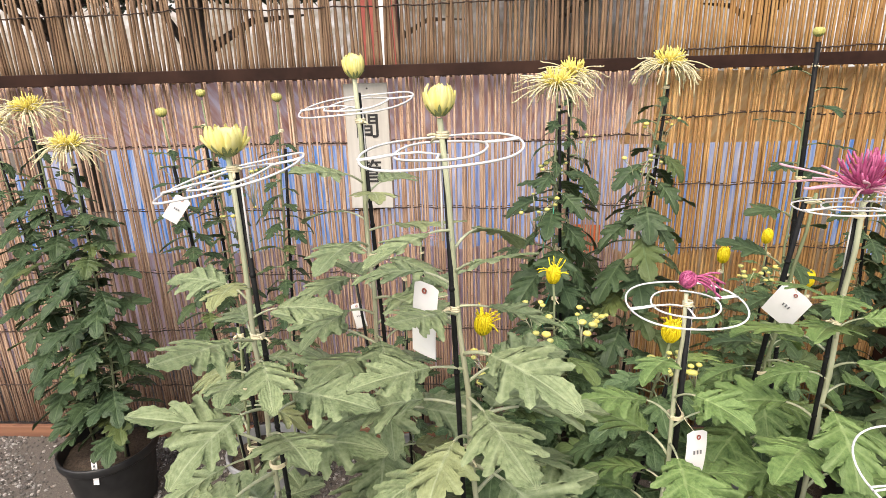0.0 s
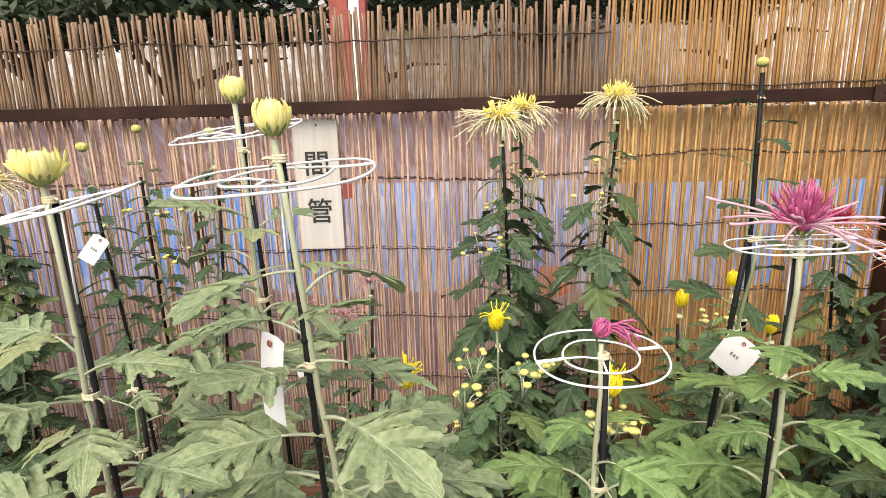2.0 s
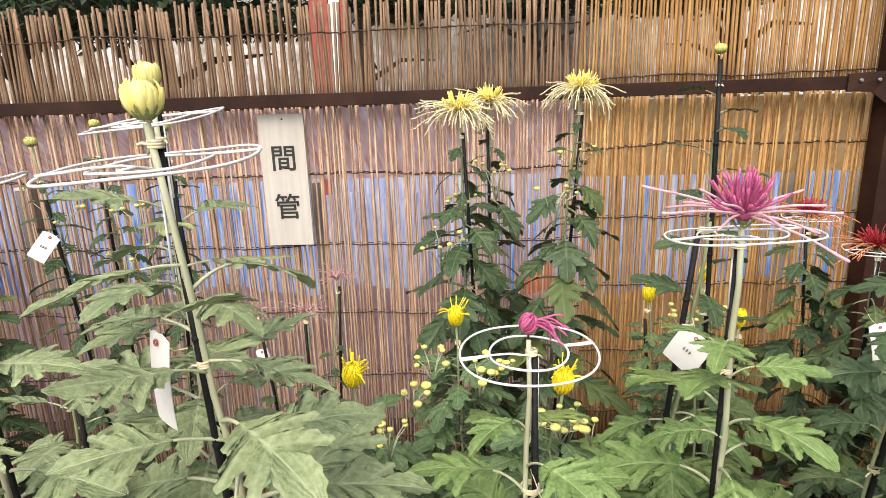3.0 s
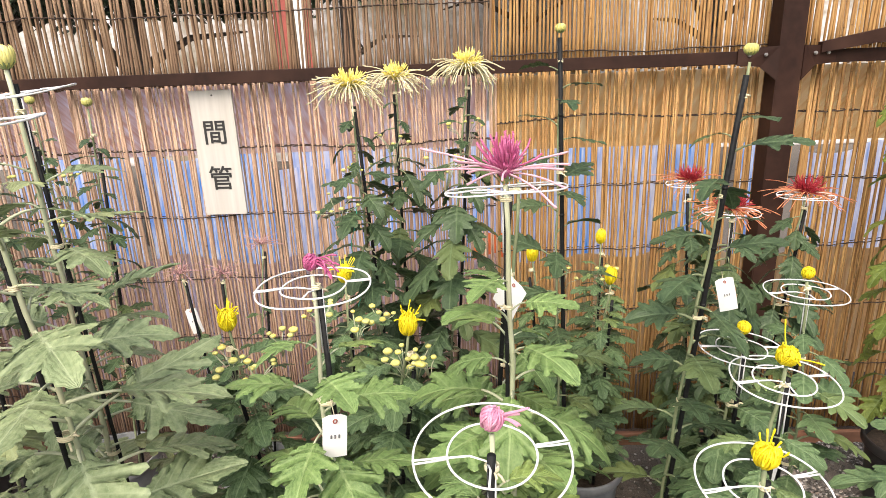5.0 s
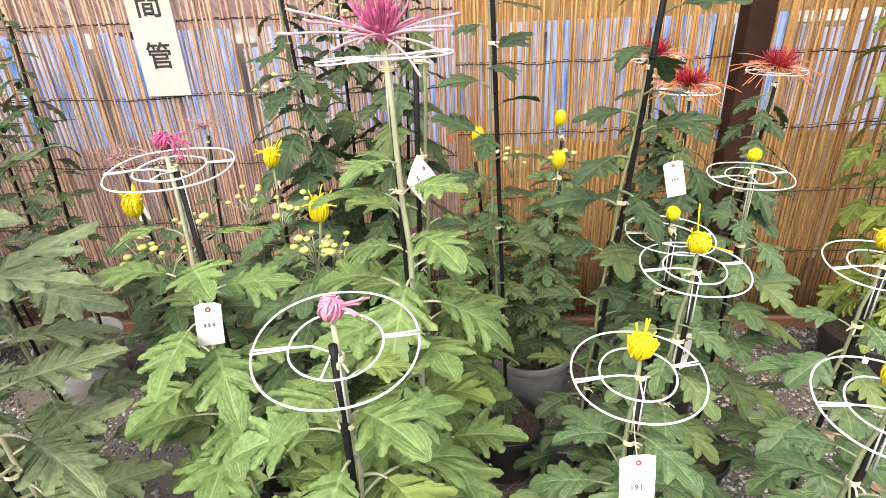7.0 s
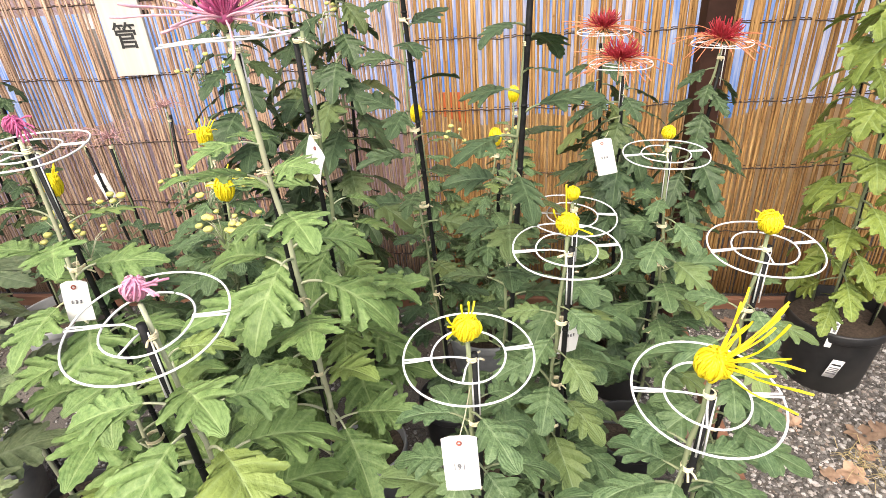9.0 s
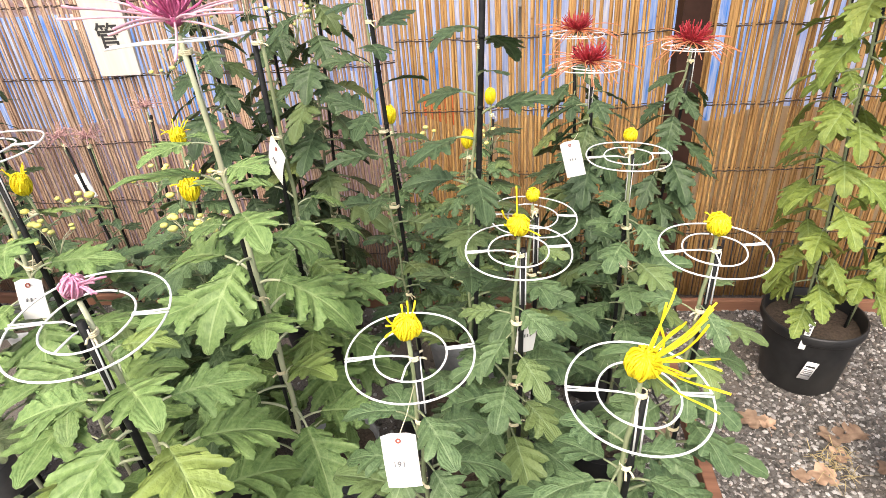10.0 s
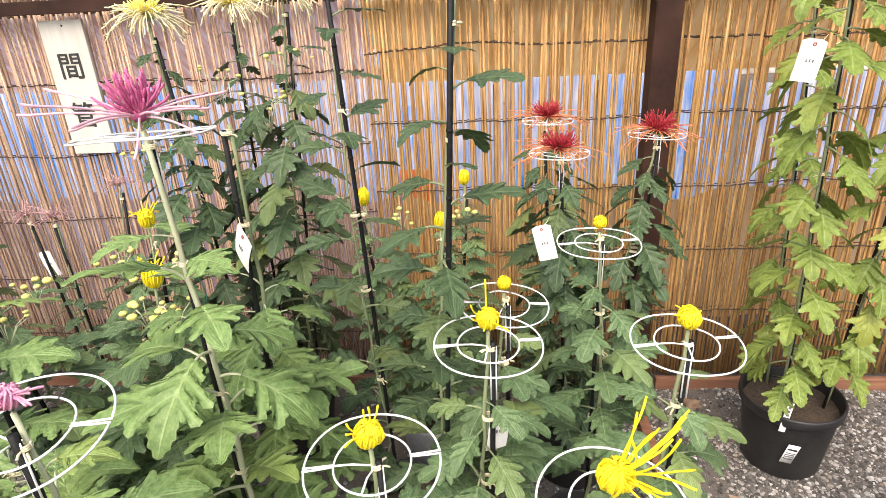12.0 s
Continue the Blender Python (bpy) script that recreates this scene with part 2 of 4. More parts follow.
CLOTH_TAN = see_through(mottled("tan_sheet", (0.70, 0.48, 0.40), (0.94, 0.88, 0.92), 8, 0.7, 0.1, stretch=(8, 1, 0.4)), 0.8, None)
CLOTH_GOLD = see_through(mottled("straw_sheet", (0.78, 0.54, 0.28), (0.95, 0.82, 0.60), 7, 0.7, 0.1, stretch=(9, 1, 0.3)), 0.8, None)
CLOTH_ORANGE = see_through(mottled("orange_sheet", (0.70, 0.16, 0.05), (0.78, 0.26, 0.10), 6, 0.6, 0.1), 0.4, (0.8, 0.25, 0.08))


# ---- mesh tools ----
class Geo:
    """Vertices and faces of one mesh, with a material index for each face and an optional uv for each vertex."""
    def __init__(self):
        self.v, self.f, self.m, self.uv = [], [], [], []

    def add(self, verts, faces, mat=0):
        o = len(self.v)
        self.v += [tuple(p) for p in verts]
        self.f += [tuple(i + o for i in f) for f in faces]
        self.m += [mat] * len(faces)


def mesh_of(name, g, mats, smooth=True):
    me = bpy.data.meshes.new(name)
    me.from_pydata(g.v, [], g.f)
    for m in mats:
        me.materials.append(m)
    me.polygons.foreach_set("material_index", g.m)
    me.polygons.foreach_set("use_smooth", [smooth] * len(g.f))
    if g.uv:
        layer = me.uv_layers.new(name="UVMap")
        idx = np.empty(len(me.loops), int)
        me.loops.foreach_get("vertex_index", idx)
        layer.data.foreach_set("uv", np.array(g.uv)[idx].ravel())
    me.update()
    return me


def part(name, g, mats, parent, label="", smooth=True, at=None):
    """One mesh object under a thing or a part. g: a Geo or a ready mesh."""
    mats = mats if isinstance(mats, (list, tuple)) else [mats]
    me = g if isinstance(g, bpy.types.Mesh) else mesh_of(name, g, mats, smooth)
    ob = new(name, me)
    ob.parent = parent
    if at is not None:
        ob.matrix_basis = at
    return tagged(ob, label)


def thing(name, x, y, z, label, category, group="", kind=""):
    ob = new(name)
    ob.empty_display_size = 0.05
    ob.location = (x, y, z)
    return tagged(ob, label, category, group, kind)


def tube(g, pts, radii, n=6, mat=0, cap=True):
    pts = np.asarray(pts, float)
    k = len(pts)
    radii = np.full(k, radii) if np.isscalar(radii) else np.asarray(radii, float)
    tan = np.gradient(pts, axis=0)
    tan /= np.linalg.norm(tan, axis=1)[:, None] + 1e-12
    ref = np.array([1.0, 0, 0]) if abs(tan[0][0]) < 0.8 else np.array([0, 1.0, 0])
    ang = np.linspace(0, 2 * math.pi, n, endpoint=False)
    verts = []
    a = ref - tan[0] * ref.dot(tan[0])
    for i in range(k):
        a = a - tan[i] * a.dot(tan[i])
        a /= np.linalg.norm(a) + 1e-12
        b = np.cross(tan[i], a)
        verts += list(pts[i] + radii[i] * (np.cos(ang)[:, None] * a + np.sin(ang)[:, None] * b))
    faces = [(i * n + j, i * n + (j + 1) % n, (i + 1) * n + (j + 1) % n, (i + 1) * n + j) for i in range(k - 1) for j in range(n)]
    if cap:
        faces += [tuple(range(n))[::-1], tuple(range((k - 1) * n, k * n))]
    g.add(verts, faces, mat)


def ring(g, c, r, thick, tilt=None, n=40, sides=6, mat=0, start=0.0, sweep=1.0, wob=0.0):
    t = np.linspace(start, start + 2 * math.pi * sweep, n)
    p = np.stack([r * np.cos(t), r * np.sin(t), wob * np.sin(3 * t + start)], 1)
    if tilt is not None:
        p = np.array([tilt @ Vector(q) for q in p])
    tube(g, p + np.array(c), thick, sides, mat)


def lathe(g, profile, n=32, mat=0, c=(0, 0, 0)):
    k = len(profile)
    v = [(c[0] + r * math.cos(2 * math.pi * j / n), c[1] + r * math.sin(2 * math.pi * j / n), c[2] + z) for r, z in profile for j in range(n)]
    f = [(i * n + j, i * n + (j + 1) % n, (i + 1) * n + (j + 1) % n, (i + 1) * n + j) for i in range(k - 1) for j in range(n)]
    g.add(v, f, mat)


def box(g, x0, x1, y0, y1, z0, z1, mat=0, bev=0.0):
    bm = bmesh.new()
    bmesh.ops.create_cube(bm, size=1)
    for v in bm.verts:
        v.co = ((x0 + x1) / 2 + v.co.x * (x1 - x0), (y0 + y1) / 2 + v.co.y * (y1 - y0), (z0 + z1) / 2 + v.co.z * (z1 - z0))
    if bev:
        bmesh.ops.bevel(bm, geom=bm.edges[:], offset=bev, segments=2, affect="EDGES", profile=0.5)
    bm.verts.index_update()
    g.add([v.co[:] for v in bm.verts], [[v.index for v in f.verts] for f in bm.faces], mat)
    bm.free()


def blob(g, c, rx, ry, rz, n=10, rows=7, mat=0, wob=0.0, rng=random):
    v, f = [], []
    for i in range(rows + 1):
        th = math.pi * i / rows
        for j in range(n):
            ph = 2 * math.pi * j / n
            k = 1 + wob * (rng.random() - 0.5)
            v.append((c[0] + rx * k * math.sin(th) * math.cos(ph), c[1] + ry * k * math.sin(th) * math.sin(ph), c[2] + rz * k * math.cos(th)))
    for i in range(rows):
        for j in range(n):
            f.append((i * n + j, (i + 1) * n + j, (i + 1) * n + (j + 1) % n, i * n + (j + 1) % n))
    g.add(v, f, mat)


def letters(body, size, m, material_, parent, name="writing", bold=0.0):
    """Flat lettering in the built-in font, turned into a mesh under its thing."""
    c = bpy.data.curves.new("lettering", "FONT")
    c.body, c.size, c.align_x, c.align_y, c.resolution_u = body, size, "CENTER", "CENTER", 3
    c.extrude, c.offset = 0.0004, size * bold
    o = bpy.data.objects.new("lettering", c)
    scene.collection.objects.link(o)
    bpy.context.view_layer.update()
    me = bpy.data.meshes.new_from_object(o.evaluated_get(bpy.context.evaluated_depsgraph_get()))
    bpy.data.objects.remove(o)
    bpy.data.curves.remove(c)
    me.materials.clear()
    me.materials.append(material_)
    ob = new(name, me)
    ob.parent = parent
    ob.matrix_basis = m
    return ob


# ---- ground and frame of the shelter ----
g = Geo()
xs = np.concatenate([np.linspace(-300, -4, 8), np.linspace(-3.5, 4, 46), np.linspace(5, 300, 8)])
ys = np.concatenate([np.linspace(-300, -3, 8), np.linspace(-2, 3.5, 34), np.linspace(5, 300, 8)])
gv = [(x, y, 0.006 * noise.noise(Vector((x * 3, y * 3, 0))) if abs(x) < 5 and -3 < y < 4 else 0.0) for y in ys for x in xs]
w = len(xs)
g.add(gv, [(j * w + i, j * w + i + 1, (j + 1) * w + i + 1, (j + 1) * w + i) for j in range(len(ys) - 1) for i in range(w - 1)])
ground = tagged(new("ground", mesh_of("ground", g, [GROUND])), "grey gravel ground with damp dark patches", "ground", kind="structure")


def pebbles(x0, x1, y0, y1, count, seed):
    rng = np.random.default_rng(seed)
    ico = bmesh.new()
    bmesh.ops.create_icosphere(ico, subdivisions=1, radius=1)
    ico.verts.index_update()
    bv = np.array([v.co[:] for v in ico.verts])
    bf = np.array([[v.index for v in f.verts] for f in ico.faces])
    ico.free()
    verts, faces = [], []
    for n in range(count):
        x, y = rng.uniform(x0, x1), rng.uniform(y0, y1)
        if noise.noise(Vector((x * 3.7, y * 3.7, 2.0))) > 0.16 and rng.random() < 0.8:
            continue
        k = len(verts)
        r = 0.0024 + 0.0052 * rng.random() ** 2.0
        q = bv * (1 + 0.35 * (rng.random((len(bv), 1)) - 0.5)) * np.array([r * rng.uniform(0.8, 1.4), r, r * rng.uniform(0.5, 0.8)])
        a = rng.uniform(0, 6.28)
        q = q @ np.array([[math.cos(a), -math.sin(a), 0], [math.sin(a), math.cos(a), 0], [0, 0, 1]])
        verts.append(q + np.array([x, y, r * 0.35 + 0.006 * noise.noise(Vector((x * 3, y * 3, 0)))]))
        faces.append(bf + k * len(bv))
    me = bpy.data.meshes.new("gravel")
    me.from_pydata(np.concatenate(verts), [], np.concatenate(faces))
    return me


m, nodes, links, bsdf = material("gravel_stone", 0.8)
geo_node = nodes.new("ShaderNodeNewGeometry")
tone = ramp(nodes, [(0.0, (0.045, 0.041, 0.037)), (0.35, (0.09, 0.083, 0.077)), (0.65, (0.155, 0.145, 0.136)), (0.88, (0.46, 0.445, 0.43)), (1.0, (0.20, 0.155, 0.125))])
links.new(geo_node.outputs["Random Per Island"], tone.inputs[0])
fine = noise_tex(nodes, links, 400, 3)
grain = ramp(nodes, [(0.3, (0.7, 0.7, 0.7)), (0.7, (1.1, 1.1, 1.1))])
links.new(fine.outputs[0], grain.inputs[0])
links.new(mixed(nodes, links, tone.outputs[0], grain.outputs[0], 1.0, "MULTIPLY"), bsdf.inputs["Base Color"])
GRAVEL = m
for k, (a, b, c, d, n) in enumerate([(1.25, 2.4, 0.95, 1.99, 30000), (-2.3, -0.4, 1.1, 1.99, 17000), (-0.4, 1.25, 0.5, 1.99, 11000)]):
    me = pebbles(a, b, c, d, n, 40 + k)
    me.materials.append(GRAVEL)
    tagged(new("gravel", me), "loose grey crushed gravel on the ground", "gravel", "gravel patches", "stuff")

# steel frame: rail, post, cross beam
g = Geo()
box(g, -3.6, 1.485, 1.955, 1.961, 1.405, 1.444, bev=0.0015)
box(g, -3.6, 1.485, 1.961, 2.0, 1.405, 1.411)
rail = tagged(new("steel_rail", mesh_of("steel_rail", g, [STEEL], False)), "brown painted steel angle rail along the reed fence", "rail", kind="structure")
g = Geo()
box(g, 1.595, 4.2, 1.955, 1.961, 1.40, 1.44, bev=0.0015)
box(g, 1.595, 4.2, 1.961, 2.0, 1.40, 1.406)
tagged(new("steel_rail", mesh_of("steel_rail", g, [STEEL], False)), "brown painted steel angle rail beyond the post", "rail", kind="structure")
post = thing("steel_post", 1.508, 1.965, 0, "brown painted steel H-section post with gusset plates and bolts", "post", kind="structure")
g = Geo()
box(g, -0.036, 0.036, -0.044, -0.038, 0, 2.4, bev=0.001)
box(g, -0.036, 0.036, 0.024, 0.030, 0, 2.4, bev=0.001)
box(g, -0.0395, -0.0362, -0.0435, 0.0295, 0, 2.4)
part("column", g, STEEL, post, smooth=False)
for side in (-1, 1):
    g = Geo()
    v = [(side * 0.037, -0.046, 1.455), (side * 0.15, -0.018, 1.45), (side * 0.15, -0.018, 1.40), (side * 0.085, -0.03, 1.395), (side * 0.037, -0.046, 1.35)]
    g.add(v + [(x, y + 0.006, z) for x, y, z in v], [(0, 1, 2, 3, 4), (9, 8, 7, 6, 5)] + [(i, 5 + i, 5 + (i + 1) % 5, (i + 1) % 5) for i in range(5)])
    part("gusset", g, STEEL, post, smooth=False)
    for k in (0.075, 0.12):
        g = Geo()
        lathe(g, [(0, 0.006), (0.004, 0.006), (0.0062, 0.003), (0.0062, 0)], 6)
        part("bolt", g, BOLT, post, "small zinc bolt head", False, pose(side * k, -0.046 + 0.25 * (k - 0.037) - 0.002, 1.43, 90))
g = Geo()
v = [(1.60, 1.43), (3.0, 1.63), (3.0, 1.72), (1.60, 1.462)]
g.add([(x, 1.925, z) for x, z in v] + [(x, 1.95, z) for x, z in v], [(0, 1, 2, 3), (7, 6, 5, 4), (0, 4, 5, 1), (1, 5, 6, 2), (2, 6, 7, 3), (3, 7, 4, 0)])
tagged(new("steel_brace", mesh_of("steel_brace", g, [STEEL], False)), "brown painted steel brace rising from the post", "beam", kind="structure")

# added wall that closes the yard behind the trees, in place of bright sky
g = Geo()
box(g, -14.0, 16.0, 11.0, 11.25, 0.0, 3.3, bev=0.02)
tagged(new("backdrop_wall", mesh_of("backdrop_wall", g, [BACKDROP], False)), "added backdrop wall with white and brown blotches for bright sky gaps", "wall", kind="structure")

# timber skirting under the fence and the edging board on the gravel
for x0, x1 in ((-3.6, -0.55), (-0.545, 1.48), (1.60, 4.2)):
    g = Geo()
    box(g, x0, x1, 1.975, 1.997, 0.0, 0.05, bev=0.003)
    tagged(new("skirting_board", mesh_of("skirting_board", g, [TIMBER], False)), "reddish stained timber board along the fence foot", "board", kind="structure")
g = Geo()
box(g, -0.017, 0.017, -0.45, 0.45, 0.0, 0.045, bev=0.003)
edging = tagged(new("edging_board", mesh_of("edging_board", g, [TIMBER], False)), "weathered reddish timber edging board lying on gravel", "board", kind="structure")
edging.location, edging.rotation_euler = (1.497, 1.47, 0.0), (0, 0, radians(-1))


# ---- leaves ----
def leaf_half(rng, wide, sharp, teeth):
    """Half outline of a pinnately lobed leaf of unit length: rows of (midrib place, x, y, vein phase). wide: half width."""
    veins = [(0.08, 0.56, 0.23), (0.20, 1.0, 0.45), (0.38, 0.74, 0.67)]
    veins = [(m, wide * x * rng.uniform(0.9, 1.1), y + rng.uniform(-0.025, 0.025)) for m, x, y in veins]
    notch = [(0.012, 0.0)]
    for (ma, xa, ya), (mb, xb, yb) in zip(veins, veins[1:]):
        f = (0.64 - 0.19 * sharp) * rng.uniform(0.9, 1.1)
        notch.append((0.5 * f * (xa + xb), 0.5 * (ma + (ya - ma) * f + mb + (yb - mb) * f)))
    notch.append((0.30 * wide * rng.uniform(0.9, 1.1), 0.61))
    round_off = 0.75 + 1.1 * (1 - sharp)
    rows = []

    def run(p, q, n, swell, m0, m1, f0, f1):
        p, q = np.array(p), np.array(q)
        d = q - p
        out = np.array([d[1], -d[0]])
        for i in range(2 * n):
            u = i / (2 * n)
            w = p + d * (u + (0.14 / n if i % 2 else 0.0)) + out * swell * round_off * math.sin(math.pi * u) ** 0.8
            if i % 2:
                w = w + out / np.linalg.norm(out) * (0.012 + 0.015 * sharp) * rng.uniform(0.6, 1.4) * min(1.0, w[0] / 0.08)
            rows.append((m0 + (m1 - m0) * u, max(0.004, w[0]), w[1], f0 + (f1 - f0) * u))

    for l, (m, x, y) in enumerate(veins):
        lo = 0.0 if l == 0 else 0.5 * (veins[l - 1][0] + m)
        hi = 0.5 * (m + (veins[l + 1][0] if l < 2 else 0.56))
        run(notch[l], (x, y), teeth, 0.055, lo, m, l, l + 0.5)
        run((x, y), notch[l + 1], max(1, teeth - 1), 0.06, m, hi, l + 0.5, l + 1.0)
    run(notch[3], (0.0, 1.0), teeth + 1, 0.17, 0.47, 1.0, 3.0, 3.5)
    rows.append((1.0, 0.0, 1.0, 3.5))
    return rows


def leaf_mesh(name, seed, length, width, petiole, rise, fall, fold, mats, sharp=0.5, teeth=3):
    """A lobed, toothed chrysanthemum leaf on its stalk. It leaves the stem at the origin along +y, rising by `rise` degrees and bending down to `fall`."""
    rng = random.Random(seed)
    g = Geo()
    pts, p, steps_p = [], np.array([0.0, 0, 0]), 6
    start = 0.25 * rise + 0.25 * fall
    for i in range(steps_p + 1):
        pts.append(p.copy())
        a = radians(rise + (start - rise) * (i / steps_p) ** 1.5)
        p = p + np.array([0, math.cos(a), math.sin(a)]) * petiole / steps_p
    tube(g, pts, np.linspace(0.0030, 0.0019, len(pts)), 5, 1)
    uv = [(0.5, 0.125)] * len(g.v)
    # bent midrib as a table of places and angles
    table, p = [], pts[-1].copy()
    for i in range(41):
        a = radians(start + (fall - start) * (i / 40) ** 1.2)
        table.append((p.copy(), a))
        p = p + np.array([0, math.cos(a), math.sin(a)]) * length / 40
    ph = rng.uniform(0, 6.28)
    cols = (0.0, 0.38, 0.76, 1.0)
    k = len(cols)
    twist = rng.uniform(-0.25, 0.25)
    for sgn in (-1, 1):
        rows = leaf_half(rng, 0.5 * width / length, sharp, teeth)
        verts = []
        for m, ox, oy, f in rows:
            for c in cols:
                x, y = ox * c * length, m + (oy - m) * c
                q = min(max(y, 0.0), 1.0) * 40
                i = min(39, int(q))
                base = table[i][0] + (table[i + 1][0] - table[i][0]) * (q - i)
                a = table[i][1]
                base = base + np.array([0, math.cos(a), math.sin(a)]) * (min(0.0, y) * length)
                up = np.array([0, -math.sin(a), math.cos(a)])
                puff = 0.5 - 0.5 * math.cos(2 * math.pi * (f + 0.5))
                lift = x * math.sin(radians(fold)) - 0.45 * x * x / width + 0.035 * width * puff * c * (1.25 - c)
                lift += 0.05 * length * c * noise.noise(Vector((y * 4.5, c * 1.3 * sgn + seed, ph))) + twist * sgn * x * y
                verts.append(base + np.array([sgn * x, 0, 0]) + up * lift)
                uv.append((0.5 + 0.5 * sgn * c, f / 4.0))
        quads = [(i * k + j, i * k + j + 1, (i + 1) * k + j + 1, (i + 1) * k + j) for i in range(len(rows) - 1) for j in range(k - 1)]
        g.add(verts, quads if sgn > 0 else [q[::-1] for q in quads], 0)
    g.uv = uv
    return mesh_of(name, g, mats)


def leaf_family(blade, big, seed, sharp=0.6, slim=0.70, stalk=STEM_DARK, teeth=3, low=-62, high=-12):
    out = []
    for i in range(8):
        rng = random.Random(seed + i)
        out.append(leaf_mesh("leaf", seed + i, big * rng.uniform(0.88, 1.12), big * slim * rng.uniform(0.92, 1.12), big * rng.uniform(0.30, 0.50),
                             rng.uniform(15, 50), rng.uniform(low, high), rng.uniform(0, 22), [blade, stalk], sharp, teeth))
    return out


FAMILY = {"pale": leaf_family(LEAF_PALE, 0.140, 10, 0.85, 0.80, STEM, 3, -50, 5), "green": leaf_family(LEAF_GREEN, 0.140, 30, 0.8, 0.84, STEM, 3, -65, -12), "deep": leaf_family(LEAF_DEEP, 0.10, 50, 0.5, 0.80),
          "lime": leaf_family(LEAF_LIME, 0.105, 70, 0.6, 0.82), "small": leaf_family(LEAF_DEEP, 0.058, 90, 0.5, 0.74, teeth=2), "broad": leaf_family(LEAF_BUSH, 0.108, 110, 0.25, 0.84, teeth=2)}


def leaf_at(parent, family, p, az, pitch, size, rng):
    me = rng.choice(FAMILY[family])
    part("leaf", me, [], parent, at=Matrix.LocRotScale(p, None, None) @ pose(0, 0, 0, 0, 0, az) @ pose(0, 0, 0, pitch, rng.uniform(-14, 14), 0) @ Matrix.Diagonal((size * rng.choice((1, 1, -1)), size, size, 1)))


# ---- flowers ----
def place(c, axis_tilt, az):
    return Matrix.Translation(c) @ pose(0, 0, 0, 0, 0, az) @ pose(0, 0, 0, axis_tilt, 0, 0)


def strip(g, rows, mat):
    k = len(rows)
    n = len(rows[0])
    g.add([p for r in rows for p in r], [(i * n + j, i * n + j + 1, (i + 1) * n + j + 1, (i + 1) * n + j) for i in range(k - 1) for j in range(n - 1)], mat)


def sepals(g, r, h, z0, rng, mat, n=12):
    for i in range(n):
        a = 2 * math.pi * i / n + rng.uniform(-0.1, 0.1)
        rows = []
        top = rng.uniform(0.6, 1.0)
        for q in np.linspace(0, 1, 5):
            rr = r * (0.35 + 0.72 * math.sin(q * top * 1.35))
            wd = 0.26 * (1 - q) ** 0.7
            rows.append([(rr * math.cos(a + d), rr * math.sin(a + d), z0 + h * q * top) for d in (-wd, 0, wd)])
        strip(g, rows, mat)


def bud_geo(r, h, seed, spread=0.0):
    """Closed bud of broad overlapping petals in a cup of sepals; spread opens its rim."""
    rng = random.Random(seed)
    g = Geo()
    blob(g, (0, 0, -0.16 * h * spread), r * 0.86, r * 0.86, h * 0.46 * (1 - 0.5 * spread), 14, 9, 0)
    for layer, n in ((0.92, 13), (1.0, 16)):
        for i in range(n):
            a = 2 * math.pi * (i + layer) / n + rng.uniform(-0.15, 0.15)
            rows, top, out = [], rng.uniform(0.60, 1.0) * (1 - 0.40 * spread), spread * rng.uniform(0.0, 0.6) + rng.uniform(-0.05, 0.12)
            for q in np.linspace(0, 1, 8):
                th = math.pi * (1 - q * top * 0.93)
                rr = r * layer * (max(math.sin(th), 0.1) ** 0.75) + out * r * q ** 3
                wd = 0.27 * math.sin(math.pi * (0.12 + 0.86 * q)) ** 0.8
                rows.append([(rr * (1 + b) * math.cos(a + d * wd), rr * (1 + b) * math.sin(a + d * wd), h * 0.5 * math.cos(th))
                             for d, b in ((-1, -0.07), (-0.5, 0.04), (0, 0.01), (0.5, 0.05), (1, -0.07))])
            strip(g, rows, 0)
    sepals(g, r * 1.04, h * 0.40, -h * 0.54, rng, 1, 13)
    return g


def ball_geo(r, seed, strands, reach, aim=0.0, fan=0.9, low=-0.2, high=1.2, bend=(-0.1, 0.14), tall=1.0):
    """Half-open head: a ball of threadlike florets with some loose ones sticking out."""
    rng = random.Random(seed)
    g = Geo()
    blob(g, (0, 0, 0), r * 0.96, r * 0.96, r * tall, 16, 10, 0)
    for i in range(70):
        a, tw = rng.uniform(0, 6.28), rng.uniform(-1.6, 1.6)
        pts = []
        base_r = rng.uniform(0.86, 1.06)
        for q in np.linspace(0.04, rng.uniform(0.6, 0.98), 9):
            th = math.pi * (1 - q)
            rr = r * (base_r + 0.07 * rng.random() + (0.10 * q if base_r > 1.0 else 0))
            pts.append((rr * math.sin(th) * math.cos(a + tw * q), rr * math.sin(th) * math.sin(a + tw * q), rr * 1.05 * tall * math.cos(th)))
        tube(g, pts, 0.0007 + 0.045 * r, 5, 0)
    for i in range(strands):
        a = aim + rng.uniform(-fan, fan)
        el, l = rng.uniform(low, high), reach * rng.uniform(0.5, 1.0)
        pts, p, e = [], np.array([r * 0.7 * math.cos(a) * math.cos(el), r * 0.7 * math.sin(a) * math.cos(el), r * 0.7 * math.sin(el)]), el
        curl = rng.uniform(*bend)
        for q in range(8):
            pts.append(p.copy())
            p = p + np.array([math.cos(a) * math.cos(e), math.sin(a) * math.cos(e), math.sin(e)]) * l / 8
            e, a = e + curl + rng.uniform(-0.12, 0.12), a + rng.uniform(-0.13, 0.13)
        tube(g, pts, [0.0016, 0.0013, 0.0012, 0.0011, 0.0011, 0.0012, 0.0015, 0.0012], 6, 0)
    sepals(g, r * 0.8, r * 0.6 * tall, -r * 1.06 * tall, rng, 1, 9)
    return g


